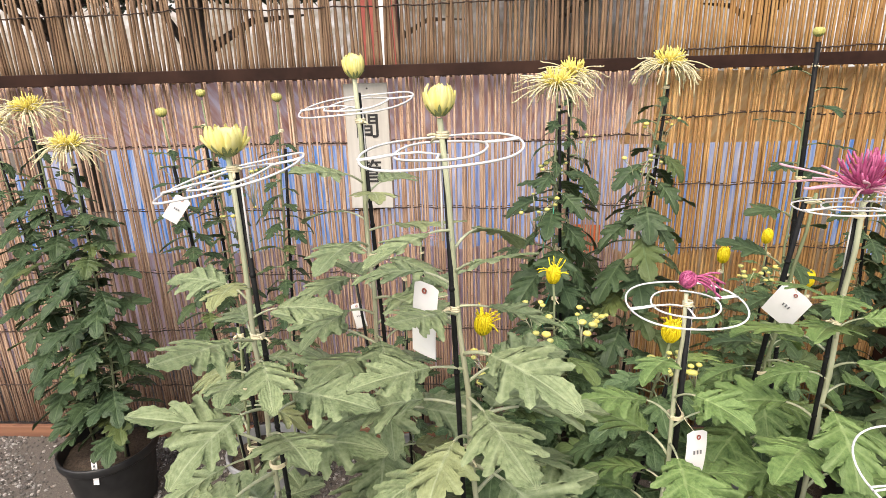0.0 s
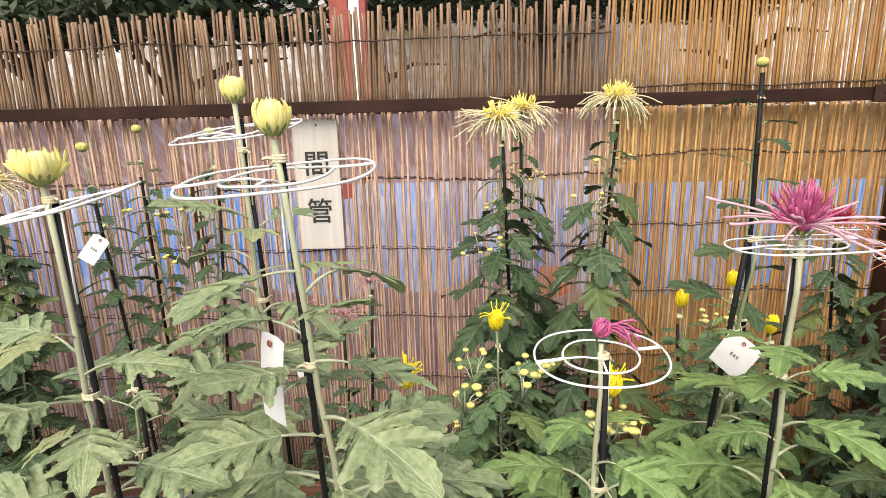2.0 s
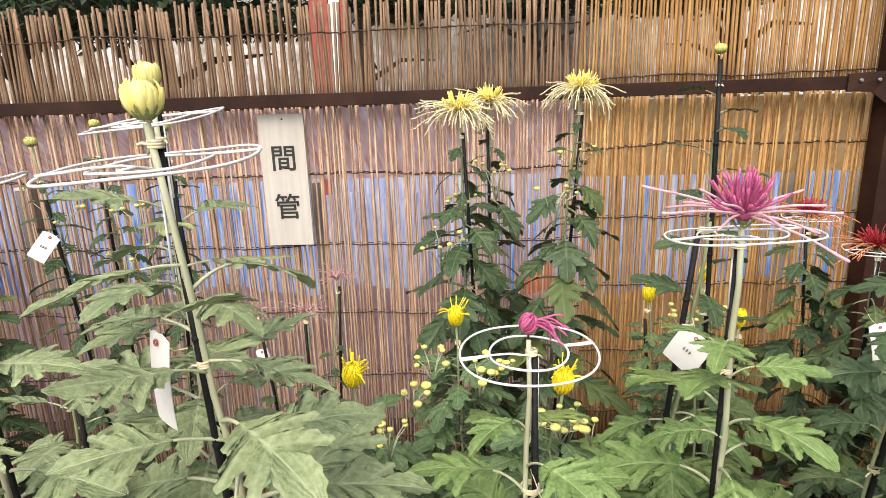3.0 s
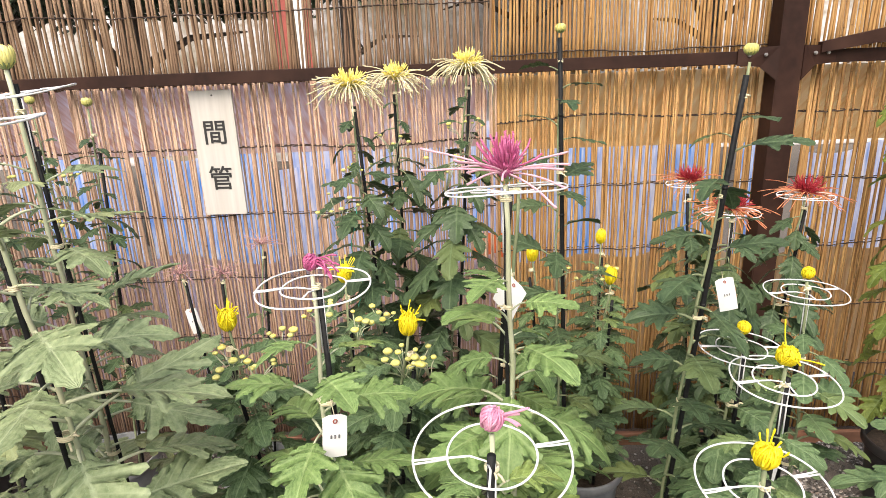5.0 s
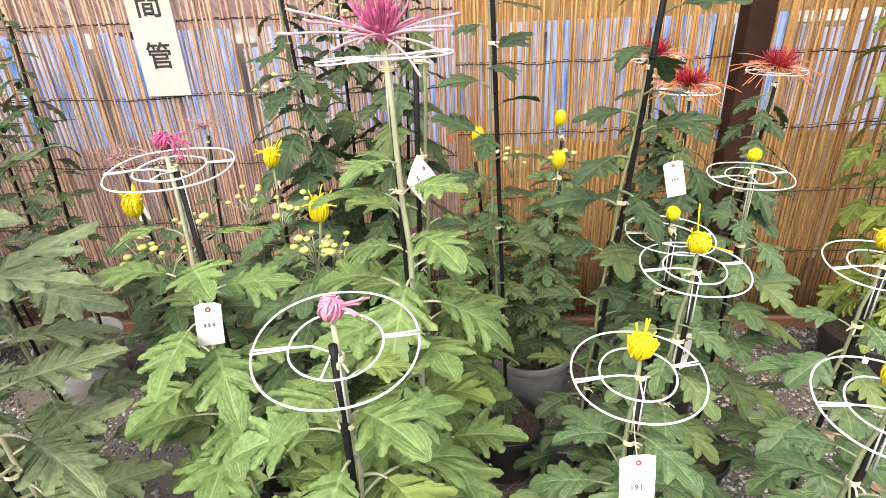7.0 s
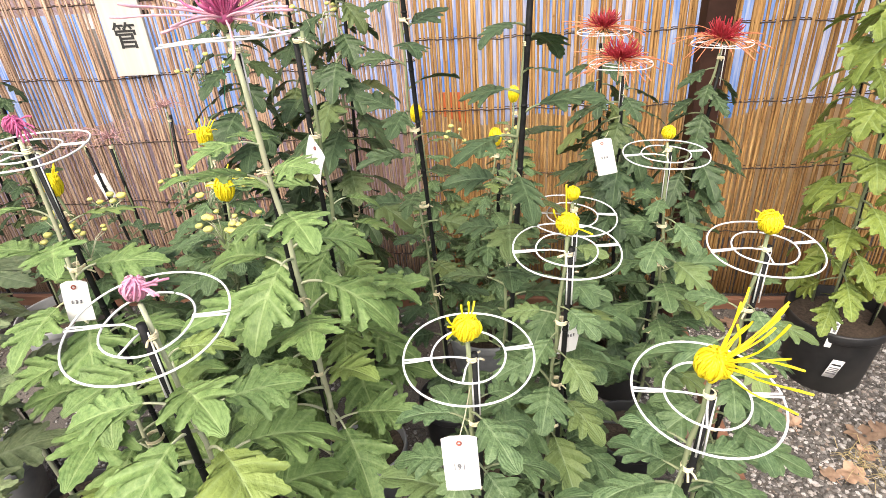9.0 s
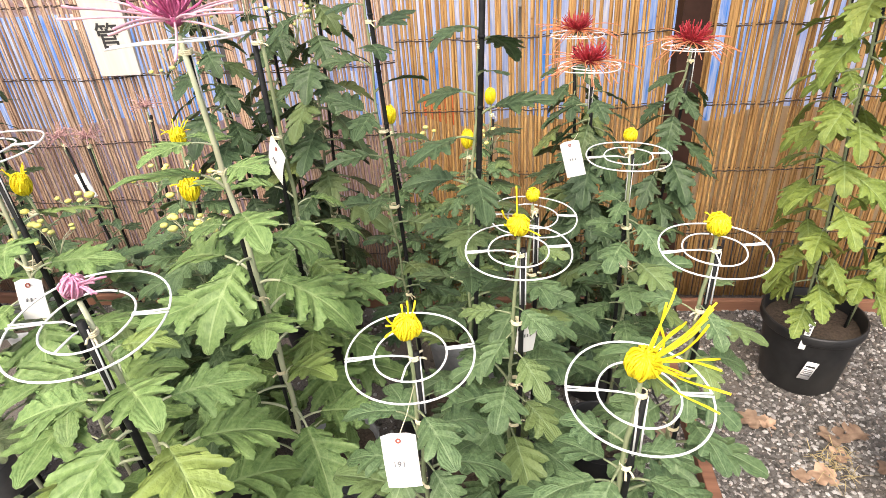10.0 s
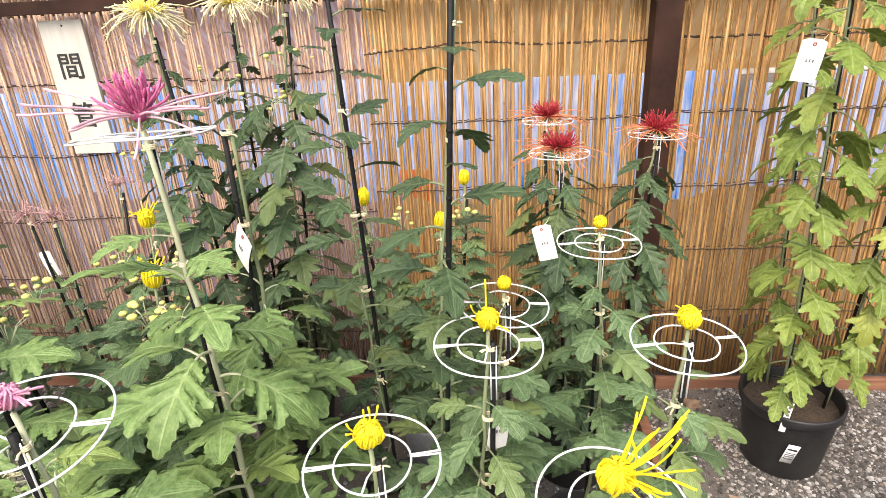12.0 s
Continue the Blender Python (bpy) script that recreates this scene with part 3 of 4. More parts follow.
def spider_geo(r, seed, inner, outer, droop, hook, thick=0.0012, lift=0.35, low=0.0, high=0.8):
    """Spider bloom: a tuft of short inner florets and long threadlike outer ones with hooked tips."""
    rng = random.Random(seed)
    g = Geo()
    blob(g, (0, 0, 0), r * 0.10, r * 0.10, r * 0.08, 12, 7, 0)
    for i in range(inner):
        a, el = rng.uniform(0, 6.28), math.asin(rng.uniform(low, high))
        l = r * rng.uniform(0.22, 0.52)
        pts, p, e = [], np.array([0, 0, 0.0]), el
        for q in range(6):
            pts.append(p.copy())
            p = p + np.array([math.cos(a) * math.cos(e), math.sin(a) * math.cos(e), math.sin(e)]) * l / 5
            e += rng.uniform(-0.08, 0.30)
            a += rng.uniform(-0.25, 0.25)
        tube(g, pts, [thick * 0.8, thick, thick, thick, thick * 1.2, thick * 0.8], 5, 0)
    for i in range(outer):
        a = 2 * math.pi * i / outer + rng.uniform(-0.3, 0.3)
        el = rng.uniform(-0.05, lift * 2)
        l = r * rng.uniform(0.55, 1.15)
        pts, p, e = [], np.array([0, 0, -0.002]), el
        dr = droop * rng.uniform(0.5, 1.4)
        for q in range(11):
            pts.append(p.copy())
            p = p + np.array([math.cos(a) * math.cos(e), math.sin(a) * math.cos(e), math.sin(e)]) * l / 10
            e += -dr / 10 if q < 8 else hook * rng.uniform(0.3, 1.2)
            a += rng.uniform(-0.06, 0.06)
        rad = np.full(11, thick)
        rad[0], rad[-1], rad[-2] = thick * 0.7, thick * 1.1, thick * 1.25
        tube(g, pts, rad, 5, 1)
    sepals(g, r * 0.17, r * 0.14, -r * 0.14, rng, 2, 9)
    return g


# ---- pieces of a potted plant ----
def pot_geo(r, h):
    g = Geo()
    lathe(g, [(0, 0.0), (r * 0.74, 0.0), (r * 0.77, 0.006), (r * 0.93, h * 0.86), (r * 0.93, h * 0.865), (r * 1.0, h * 0.875), (r * 1.012, h * 0.89), (r * 1.015, h * 0.985), (r * 1.0, h), (r * 0.965, h), (r * 0.95, h * 0.985), (r * 0.90, h * 0.80), (r * 0.72, 0.02)], 40)
    return g


def soil_geo(r, h, seed):
    g = Geo()
    v, f = [(0, 0, h * 0.86)], []
    n, k = 28, 6
    for i in range(1, k + 1):
        for j in range(n):
            a = 2 * math.pi * j / n
            rr = r * 0.905 * i / k
            v.append((rr * math.cos(a), rr * math.sin(a), h * 0.85 + 0.012 * noise.noise(Vector((rr * math.cos(a) * 40, rr * math.sin(a) * 40, seed)))))
    f += [(0, 1 + j, 1 + (j + 1) % n) for j in range(n)]
    f += [(1 + i * n + j, 1 + (i + 1) * n + j, 1 + (i + 1) * n + (j + 1) % n, 1 + i * n + (j + 1) % n) for i in range(k - 1) for j in range(n)]
    g.add(v, f)
    return g


def stem_line(p0, p1, rng, bow=0.02, n=16):
    p0, p1 = np.array(p0, float), np.array(p1, float)
    a, b = rng.uniform(-bow, bow), rng.uniform(-bow, bow)
    t = np.linspace(0, 1, n)[:, None]
    k = np.sin(np.pi * t) ** 1.2
    zig = 0.0022 * np.stack([np.sin(np.arange(n) * 2.4), np.cos(np.arange(n) * 2.4), np.zeros(n)], 1)
    zig[0] = zig[-1] = 0
    return p0 + (p1 - p0) * t + k * np.array([a, b, 0]) + zig


def on_line(line, q):
    i = min(len(line) - 2, max(0, int(q * (len(line) - 1))))
    u = q * (len(line) - 1) - i
    return line[i] * (1 - u) + line[i + 1] * u


def add_stake(plant, p0, p1, r=0.0036):
    g = Geo()
    p0, p1 = np.array(p0), np.array(p1)
    tube(g, [p0 + (p1 - p0) * q for q in np.linspace(0, 1, 6)], r, 10)
    length = np.linalg.norm(p1 - p0)
    for k in range(1, int(length / 0.11)):
        c = p0 + (p1 - p0) * (k * 0.11 / length)
        u = (p1 - p0) / length
        tube(g, [c - u * 0.003, c - u * 0.001, c + u * 0.001, c + u * 0.003], [r, r * 1.22, r * 1.22, r], 10)
    part("stake", g, STAKE, plant, "black ribbed plastic stake")


def add_tie(plant, c, r, seed):
    rng = random.Random(seed)
    g = Geo()
    for k in range(3):
        ring(g, (c[0], c[1], c[2] + 0.0024 * k), r * rng.uniform(0.95, 1.03), 0.0014, n=14, sides=5)
    a = rng.uniform(0, 6.28)
    for s in (-0.3, 0.3):
        e = np.array([math.cos(a + s), math.sin(a + s), rng.uniform(-0.4, 0.4)])
        tube(g, [np.array(c) + e * r, np.array(c) + e * (r + 0.005), np.array(c) + e * (r + 0.010) + np.array([0, 0, -0.003])], 0.0016, 4)
    part("tie", g, TIE, plant, "knotted cream plant tape")


def add_ring(plant, c, r, tilt_x, tilt_y, turn, seed, leg=0.10, hub=(0, 0)):
    """White wire flower support: two hoops, folded spokes, and two legs down to the stake."""
    rng = random.Random(seed)
    tilt = pose(0, 0, 0, tilt_x, tilt_y, turn).to_3x3()
    g = Geo()
    t = 0.00135
    ring(g, c, r, t, tilt, 52, start=0.2, sweep=0.985, wob=0.0015)
    ring(g, c, r * 0.57, t, tilt, 38, start=1.4, sweep=0.99, wob=0.001)
    def q(x, y, z=0.0):
        return np.array(c) + np.array(tilt @ Vector((x, y, z)))
    for a in (0.15, math.pi + 0.1):
        for s in (-0.03, 0.03):
            e = np.array([math.cos(a + s), math.sin(a + s)])
            tube(g, [q(*(e * r * 1.015), 0.001), q(*(e * r * 0.8), 0.001), q(*(e * r * 0.555), 0.002)], t * 0.95, 6)
    for a, s in ((math.pi + 0.1, 1), (math.pi * 1.45, -1)):
        e = np.array([math.cos(a), math.sin(a)]) * r * 0.57
        hb = np.array([c[0] + hub[0] + 0.004 * s, c[1] + hub[1], c[2]])
        tube(g, [q(*e, 0.002), q(e[0] * 0.5, e[1] * 0.5, 0.001), hb + np.array([0, 0, -0.006]), hb + np.array([0, 0, -leg * 0.5]), hb + np.array([0, 0, -leg])], t * 0.95, 6)
    part("support_ring", g, WIRE, plant, "white coated wire flower support hoops")


def add_tag(plant, c, w, h, yaw, lean, roll, string_to=None, writing=None):
    """White paper name card, slightly bent, with an eyelet, hung by a thread."""
    g = Geo()
    nx, nz = 5, 9
    v, f = [], []
    for s in (0.0, 0.0006):
        for j in range(nz):
            for i in range(nx):
                x, z = (i / (nx - 1) - 0.5) * w, -j / (nz - 1) * h
                if j == 0 and i in (0, nx - 1):
                    z -= 0.004
                v.append((x, 0.010 * (j / (nz - 1)) ** 2 + 0.006 * (x / w) ** 2 + s, z))
    k = nx * nz
    for j in range(nz - 1):
        for i in range(nx - 1):
            a = j * nx + i
            f += [(a, a + nx, a + nx + 1, a + 1), (k + a, k + a + 1, k + a + nx + 1, k + a + nx)]
    g.add(v, f)
    tag = part("name_tag", g, PAPER, plant, "white paper name card", at=Matrix.Translation(c) @ pose(0, 0, 0, lean, roll, yaw))
    g = Geo()
    ring(g, (0, 0, 0), 0.0026, 0.0010, None, 14, 5)
    part("eyelet", g, EYELET, tag, "red-brown eyelet", at=pose(0, -0.0015, -0.009, 90))
    if writing:
        letters(writing, 0.011, pose(-0.002, 0.0005, -h * 0.52, 90), INK_GREY, tag)
    else:
        for i in range(3):
            g = Geo()
            box(g, -0.0012, 0.0012, -0.0006, 0, -0.0026, 0.0026)
            part("writing", g, INK_GREY, tag, at=pose((i - 1) * 0.0055, 0.0015, -h * 0.5))
    if string_to is not None:
        g = Geo()
        a, b = np.array(c) + np.array([0, 0, -0.008]), np.array(string_to)
        tube(g, [a, (a + b) / 2 + np.array([0, 0, -0.006]), b], 0.0007, 4)
        part("thread", g, TIE, plant)


def add_bud_cluster(plant, c, spread, count, rng, mats, size=0.0075, height=0.0):
    """Small side buds on thin branching stalks."""
    for i in range(count):
        p = np.array(c) + np.array([rng.uniform(-spread, spread), rng.uniform(-spread, spread), rng.uniform(-0.5, 0.5) * spread + height])
        g = Geo()
        s = size * rng.uniform(0.65, 1.25)
        mid = (p + np.array(c)) / 2 + np.array([0, 0, -0.02])
        tube(g, [np.array(c) - np.array([0, 0, spread * 1.6]), mid, p - np.array([0, 0, s])], 0.0011, 4, 1)
        blob(g, p, s, s, s * 0.62, 11, 7, 0, 0.14, rng)
        blob(g, p - np.array([0, 0, s * 0.35]), s * 0.8, s * 0.8, s * 0.5, 9, 5, 1)
        part("side_bud", g, [rng.choice(mats), STEM], plant)


def chrysanthemum(label, base, heads, seed, family="green", pot=None, pot_mat=POT_BLACK, leaf_from=0.24, leaf_to=0.93, leaves=24, size=1.0, stem_r=0.0037,
                  stake_top=None, ring_r=None, ring_drop=0.05, ring_tilt=(0, 0), flower=None, stake_off=(0.007, 0.002), name="potted_chrysanthemum", group="potted chrysanthemums", stem_mat=STEM_DARK, ties=5, stake=True, pitch=0, stake_r=0.0043):
    """A pot with one or more staked stems. heads: places of the flower heads in the world."""
    rng = random.Random(seed)
    bx, by = base
    plant = thing(name, bx, by, 0.0, label, "potted plant", group)
    r, h = pot or (0.105, 0.185)
    part("pot", pot_geo(r, h), pot_mat, plant)
    part("soil", soil_geo(r, h, seed), SOIL, plant)
    lines = []
    for i, hd in enumerate(heads):
        hd = np.array(hd) - np.array([bx, by, 0])
        a = 2 * math.pi * i / len(heads) + 0.5
        root = np.array([0.0, 0.0, h * 0.84]) if len(heads) == 1 else np.array([hd[0] * 0.55, hd[1] * 0.55, h * 0.84])
        if len(heads) > 1:
            k = min(1.0, 0.72 * r / (np.hypot(root[0], root[1]) + 1e-6))
            root[:2] *= k
        foot = hd - np.array([0, 0, 0.02])
        line = stem_line(root, foot, rng)
        lines.append(line)
        g = Geo()
        rad = np.linspace(stem_r * 1.15, stem_r * 0.72, len(line)) * (1 + 0.10 * np.array([j % 2 for j in range(len(line))]))
        tube(g, line, rad, 9)
        part("stem", g, stem_mat, plant)
        off = np.array([stake_off[0], stake_off[1], 0]) * (1 if i % 2 == 0 else -1)
        top = foot + off + np.array([0, 0, -0.02 if stake_top is None else stake_top])
        if stake:
            add_stake(plant, root + off - np.array([0, 0, 0.05]), top, stake_r)
            for k in range(ties):
                q = 0.30 + 0.68 * k / max(1, ties - 1) + rng.uniform(-0.03, 0.03)
                q = min(q, 0.985)
                c = on_line(line, q)
                t0, t1 = root + off - np.array([0, 0, 0.05]), top
                u = np.clip((c[2] - t0[2]) / (t1[2] - t0[2]), 0, 1)
                s = t0 + (t1 - t0) * u
                add_tie(plant, (c + s) / 2, np.linalg.norm((c - s)[:2]) / 2 + stem_r * 0.62, seed * 31 + k + i * 7)
        az = rng.uniform(0, 360)
        for k in range(leaves):
            q = leaf_from + (leaf_to - leaf_from) * (k + rng.uniform(-0.3, 0.3)) / max(1, leaves - 1)
            q = min(max(q, 0.02), 0.985)
            az += 137.5 + rng.uniform(-25, 25)
            taper = min(1.0, 0.55 + 1.6 * (leaf_to + 0.06 - q))
            leaf_at(plant, family, on_line(line, q), 180 + ((az % 360) - 180) * 0.84, rng.uniform(-16, 16) + pitch, size * taper * rng.uniform(0.82, 1.15), rng)
        if ring_r:
            add_ring(plant, hd - np.array([0, 0, ring_drop]), ring_r, ring_tilt[0], ring_tilt[1], rng.uniform(-30, 30) if len(heads) > 1 else rng.uniform(-10, 10), seed + i, hub=off[:2])
        if flower:
            flower(plant, hd, rng, i)
    return plant, lines


def put_flower(make, mats, tilt=0.0, az=0.0, label="", name="flower_head"):
    def put(plant, c, rng, i):
        part(name, make(i), mats, plant, label, at=place(c, tilt, az))
    return put


# ---- the tall pale budded plants ----
def bud_flower(r, h, seed, spread=0.0, tilt=0, az=0, mats=(P_BUD, SEPAL)):
    return put_flower(lambda i: bud_geo(r, h, seed + i, spread), list(mats), tilt, az, "soft yellow closed flower bud")


chrysanthemum("tall dusty-green chrysanthemum with an opening pale yellow bud", (-0.26, 0.67), [(-0.275, 0.636, 1.377)], 1, "pale", leaves=38, size=0.95, stem_r=0.0039, stake_r=0.0032, stake_off=(0.003, 0.008), stem_mat=STEM,
              ring_r=0.085, ring_drop=0.045, ring_tilt=(4, -12), flower=bud_flower(0.0205, 0.040, 5, 0.5), leaf_from=0.2, leaf_to=0.86, pot=(0.105, 0.19), pot_mat=POT_GREY)
chrysanthemum("tall dusty-green chrysanthemum with a plump yellow bud", (0.0, 0.64), [(-0.034, 0.596, 1.415)], 2, "pale", leaves=42, size=0.98, stem_r=0.0039, stake_r=0.0032, stake_off=(0.003, 0.008), stem_mat=STEM,
              ring_r=0.085, ring_drop=0.052, ring_tilt=(3, -4), flower=bud_flower(0.0148, 0.033, 6, 0.15), leaf_from=0.2, leaf_to=0.90)
chrysanthemum("tall dusty-green chrysanthemum with a greenish yellow bud", (-0.13, 0.90), [(-0.172, 0.869, 1.449)], 3, "pale", leaves=44, size=1.0, stem_r=0.0044, stake_r=0.0032, stake_off=(0.003, 0.008), stem_mat=STEM,
              ring_r=0.085, ring_drop=0.056, ring_tilt=(7, -5), flower=bud_flower(0.0150, 0.036, 7, 0.1), leaf_from=0.2, leaf_to=0.88)

# ---- magenta and pink plants in the front row ----
chrysanthemum("leafy chrysanthemum with a half-open magenta bud", (0.30, 0.76), [(0.286, 0.743, 1.161)], 4, "green", leaves=28, stem_mat=STEM, ring_r=0.078, ring_drop=0.035, ring_tilt=(2, -1),
              flower=put_flower(lambda i: ball_geo(0.0098, 44, 9, 0.05, -1.57, 0.5, 0.2, 1.1, (-0.3, -0.1)), [P_MAGENTA, SEPAL], 25, 75, "half-open magenta flower bud"), leaf_to=0.88, size=0.92)
chrysanthemum("leafy chrysanthemum with a pink half-open bud", (0.50, 0.60), [(0.52, 0.557, 1.036)], 5, "green", leaves=29, stem_mat=STEM, stake_off=(-0.001, -0.009), stake_r=0.005, ring_r=0.088, ring_drop=0.045, ring_tilt=(8, 0),
              flower=put_flower(lambda i: ball_geo(0.0120, 45, 7, 0.045, -1.57, 0.25, 0.5, 0.9, (-0.1, 0.0)), [P_ROSE, SEPAL], 25, 80, "pink striped half-open flower bud"), leaf_to=0.90, size=1.0)
chrysanthemum("tall chrysanthemum with a spidery magenta bloom", (0.56, 0.86), [(0.555, 0.835, 1.262)], 6, "green", leaves=28, stem_mat=STEM, ring_r=0.088, ring_drop=0.026, ring_tilt=(-6, -2), stem_r=0.0050, stake_off=(0.001, 0.011), stake_r=0.0034,
              flower=put_flower(lambda i: spider_geo(0.118, 46, 78, 17, 0.45, 0.15, 0.0016, 0.22, 0.25, 0.97), [P_MAGENTA, P_PINK, SEPAL], 4, 0, "spidery magenta bloom with pale pink outer florets"), leaf_to=0.86, size=0.98)

# ---- yellow half-open plants ----
def yellow_ball(r, seed, strands, reach, az=-60, fan=3.1, low=0.3):
    return put_flower(lambda i: ball_geo(r, seed, strands, reach, 0.0, fan, low, 1.25), [P_YELLOW, SEPAL], 18, az, "bright yellow half-open flower head")


for lab, base, head, r, n, reach, sd, az, tilt in (
        ("bushy chrysanthemum with a bright yellow ball bloom", (0.86, 0.66), (0.86, 0.63, 0.933), 0.0150, 9, 0.036, 11, 0, (5, 0)),
        ("bushy chrysanthemum with a large threadlike yellow bloom", (1.10, 0.62), (1.122, 0.579, 0.927), 0.0165, 18, 0.105, 12, 0, (7, 4)),
        ("bushy chrysanthemum with a yellow bloom and loose threads", (0.98, 0.88), (0.993, 0.843, 0.958), 0.0145, 5, 0.06, 13, 0, (3, 2)),
        ("bushy chrysanthemum with a small closed yellow bud", (1.02, 1.08), (1.02, 1.041, 0.917), 0.0108, 2, 0.010, 14, 0, (2, 4)),
        ("bushy chrysanthemum with a small yellow bud on a ring", (1.21, 1.20), (1.205, 1.173, 0.978), 0.0108, 3, 0.012, 15, 0, (1, 1)),
        ("bushy chrysanthemum with a round yellow bloom", (1.27, 0.91), (1.282, 0.871, 0.943), 0.0150, 5, 0.022, 16, 0, (3, 1))):
    chrysanthemum(lab, base, [head], sd, "broad", leaves=27, size=0.95, ring_r=0.079, ring_drop=0.042, ring_tilt=tilt,
                  flower=yellow_ball(r, sd + 60, n, reach, az, 1.15 if n > 10 else 3.1, -0.18 if n > 10 else 0.3), leaf_to=0.86, group="ringed yellow chrysanthemums", pot=(0.10, 0.18))

# ---- back row: three-stemmed pots ----
def spider_flower(r, seed, inner, outer, droop, hook, mats, label, thick=0.0014, lift=0.35):
    return put_flower(lambda i: spider_geo(r, seed + i, inner, outer, droop, hook, thick, lift), mats, 5, 40, label)


cream = spider_flower(0.108, 70, 150, 72, 1.45, 0.35, [P_PALE, P_CREAM, SEPAL], "pale yellow spider bloom with drooping cream florets")
mid_plant, mid_lines = chrysanthemum("three-stemmed chrysanthemum with pale yellow spider blooms", (0.33, 1.66), [(0.21, 1.51, 1.385), (0.293, 1.80, 1.405), (0.505, 1.60, 1.425)], 21, "deep",
              leaves=44, size=1.35, pot=(0.15, 0.25), flower=cream, leaf_from=0.1, leaf_to=0.82, stake_top=-0.03, ties=3, pitch=-30)
left_plant, left_lines = chrysanthemum("three-stemmed chrysanthemum with cream spider blooms in a black pot", (-1.27, 1.63), [(-1.138, 1.582, 1.251), (-1.29, 1.66, 1.35), (-1.55, 1.80, 1.30)], 22, "deep",
              leaves=58, size=1.15, pot=(0.155, 0.235), flower=cream, leaf_from=0.10, leaf_to=0.84, stake_top=-0.03, ties=3, pitch=-12)
crimson = spider_flower(0.11, 80, 150, 46, 0.75, -0.05, [P_RED, P_ORANGE, SEPAL], "crimson spider bloom with orange outer florets", 0.0010, 0.2)
red_plant, red_lines = chrysanthemum("three-stemmed chrysanthemum with crimson and orange spider blooms", (1.24, 1.58), [(1.155, 1.441, 1.06), (1.152, 1.706, 1.085), (1.405, 1.567, 1.07)], 23, "deep",
              leaves=56, size=1.05, pot=(0.14, 0.23), flower=crimson, ring_r=0.068, ring_drop=0.012, leaf_from=0.06, leaf_to=0.94, ties=3, pitch=-32)
faded = spider_flower(0.07, 90, 26, 26, 0.6, 0.2, [P_FADED, P_FADED, SEPAL], "withered dusty pink spider bloom", 0.0009)
faded_plant, faded_lines = chrysanthemum("three-stemmed chrysanthemum with withered pink blooms", (-0.22, 1.62), [(-0.372, 1.633, 0.862), (-0.196, 1.531, 0.891), (-0.176, 1.80, 0.902)], 24, "small",
              leaves=22, size=1.1, pot=(0.12, 0.2), pot_mat=POT_GREY, flower=faded, leaf_from=0.1, leaf_to=0.72, ties=2, stem_r=0.003, stake_top=-0.01)
bud_small = put_flower(lambda i: bud_geo(0.013, 0.024, 95 + i), [P_LIME, SEPAL], 0, 0, "small closed greenish bud")
farbud_plant, farbud_lines = chrysanthemum("three-stemmed chrysanthemum with small unopened buds", (-0.70, 1.62), [(-0.80, 1.483, 1.346), (-0.823, 1.771, 1.379), (-0.532, 1.595, 1.37)], 25, "small",
              leaves=58, size=1.2, pot=(0.14, 0.23), pot_mat=POT_GREY, flower=bud_small, leaf_from=0.16, leaf_to=0.93, ties=2, stem_r=0.0032, stake_top=-0.12, pitch=-5)
yellow_small = put_flower(lambda i: ball_geo(0.0155, 100 + i, 16, 0.045, 0, 3.14, 0.55, 1.2, (-0.22, 0.05), 1.35), [P_YELLOW, SEPAL], 8, 30, "bright yellow upright half-open bloom")
ytrio, ytrio_lines = chrysanthemum("three-stemmed chrysanthemum with yellow blooms and many pompon buds", (0.19, 1.14), [(0.192, 1.342, 0.944), (0.015, 1.054, 0.948), (0.378, 1.036, 0.94)], 26, "broad",
              leaves=76, size=0.98, pot=(0.14, 0.23), flower=yellow_small, leaf_from=0.05, leaf_to=0.90, ties=2, stem_r=0.0036, stake_top=-0.08)
yellow_back = put_flower(lambda i: ball_geo(0.0135, 110 + i, 5, 0.015, 0, 3.14, 0.9, 1.4, (-0.1, 0.1), 1.6), [P_YELLOW, SEPAL], 8, 30, "bright yellow upright bud")
yback, yback_lines = chrysanthemum("three-stemmed chrysanthemum with narrow yellow buds", (0.83, 1.59), [(0.918, 1.788, 0.898), (0.672, 1.52, 0.93), (0.872, 1.462, 0.88)], 27, "broad",
              leaves=78, size=0.66, pot=(0.135, 0.22), pot_mat=POT_GREY, flower=yellow_back, leaf_from=0.14, leaf_to=0.90, ties=2, stem_r=0.0034, stake_top=-0.05)

# ---- tall thin single stems with a small green bud ----
bud_tip = put_flower(lambda i: bud_geo(0.011, 0.019, 120), [P_LIME, SEPAL], 0, 0, "small closed green bud")
chrysanthemum("tall slender chrysanthemum with a small green bud on a black stake", (0.745, 1.30), [(0.70, 1.284, 1.486)], 31, "deep", leaves=30, size=0.95, stake_r=0.0048, flower=bud_tip, stake_top=0.0, leaf_from=0.1, leaf_to=0.95, stem_r=0.0028, stake_off=(-0.002, -0.008), pot=(0.10, 0.18))
chrysanthemum("tall leaning chrysanthemum with a small green bud tied to a stake", (0.885, 1.08), [(0.955, 0.99, 1.421)], 32, "deep", leaves=32, size=1.0, stake_r=0.0048, flower=bud_tip, leaf_from=0.08, leaf_to=0.93, stem_r=0.003, stake_off=(-0.006, -0.006), pot=(0.10, 0.18))
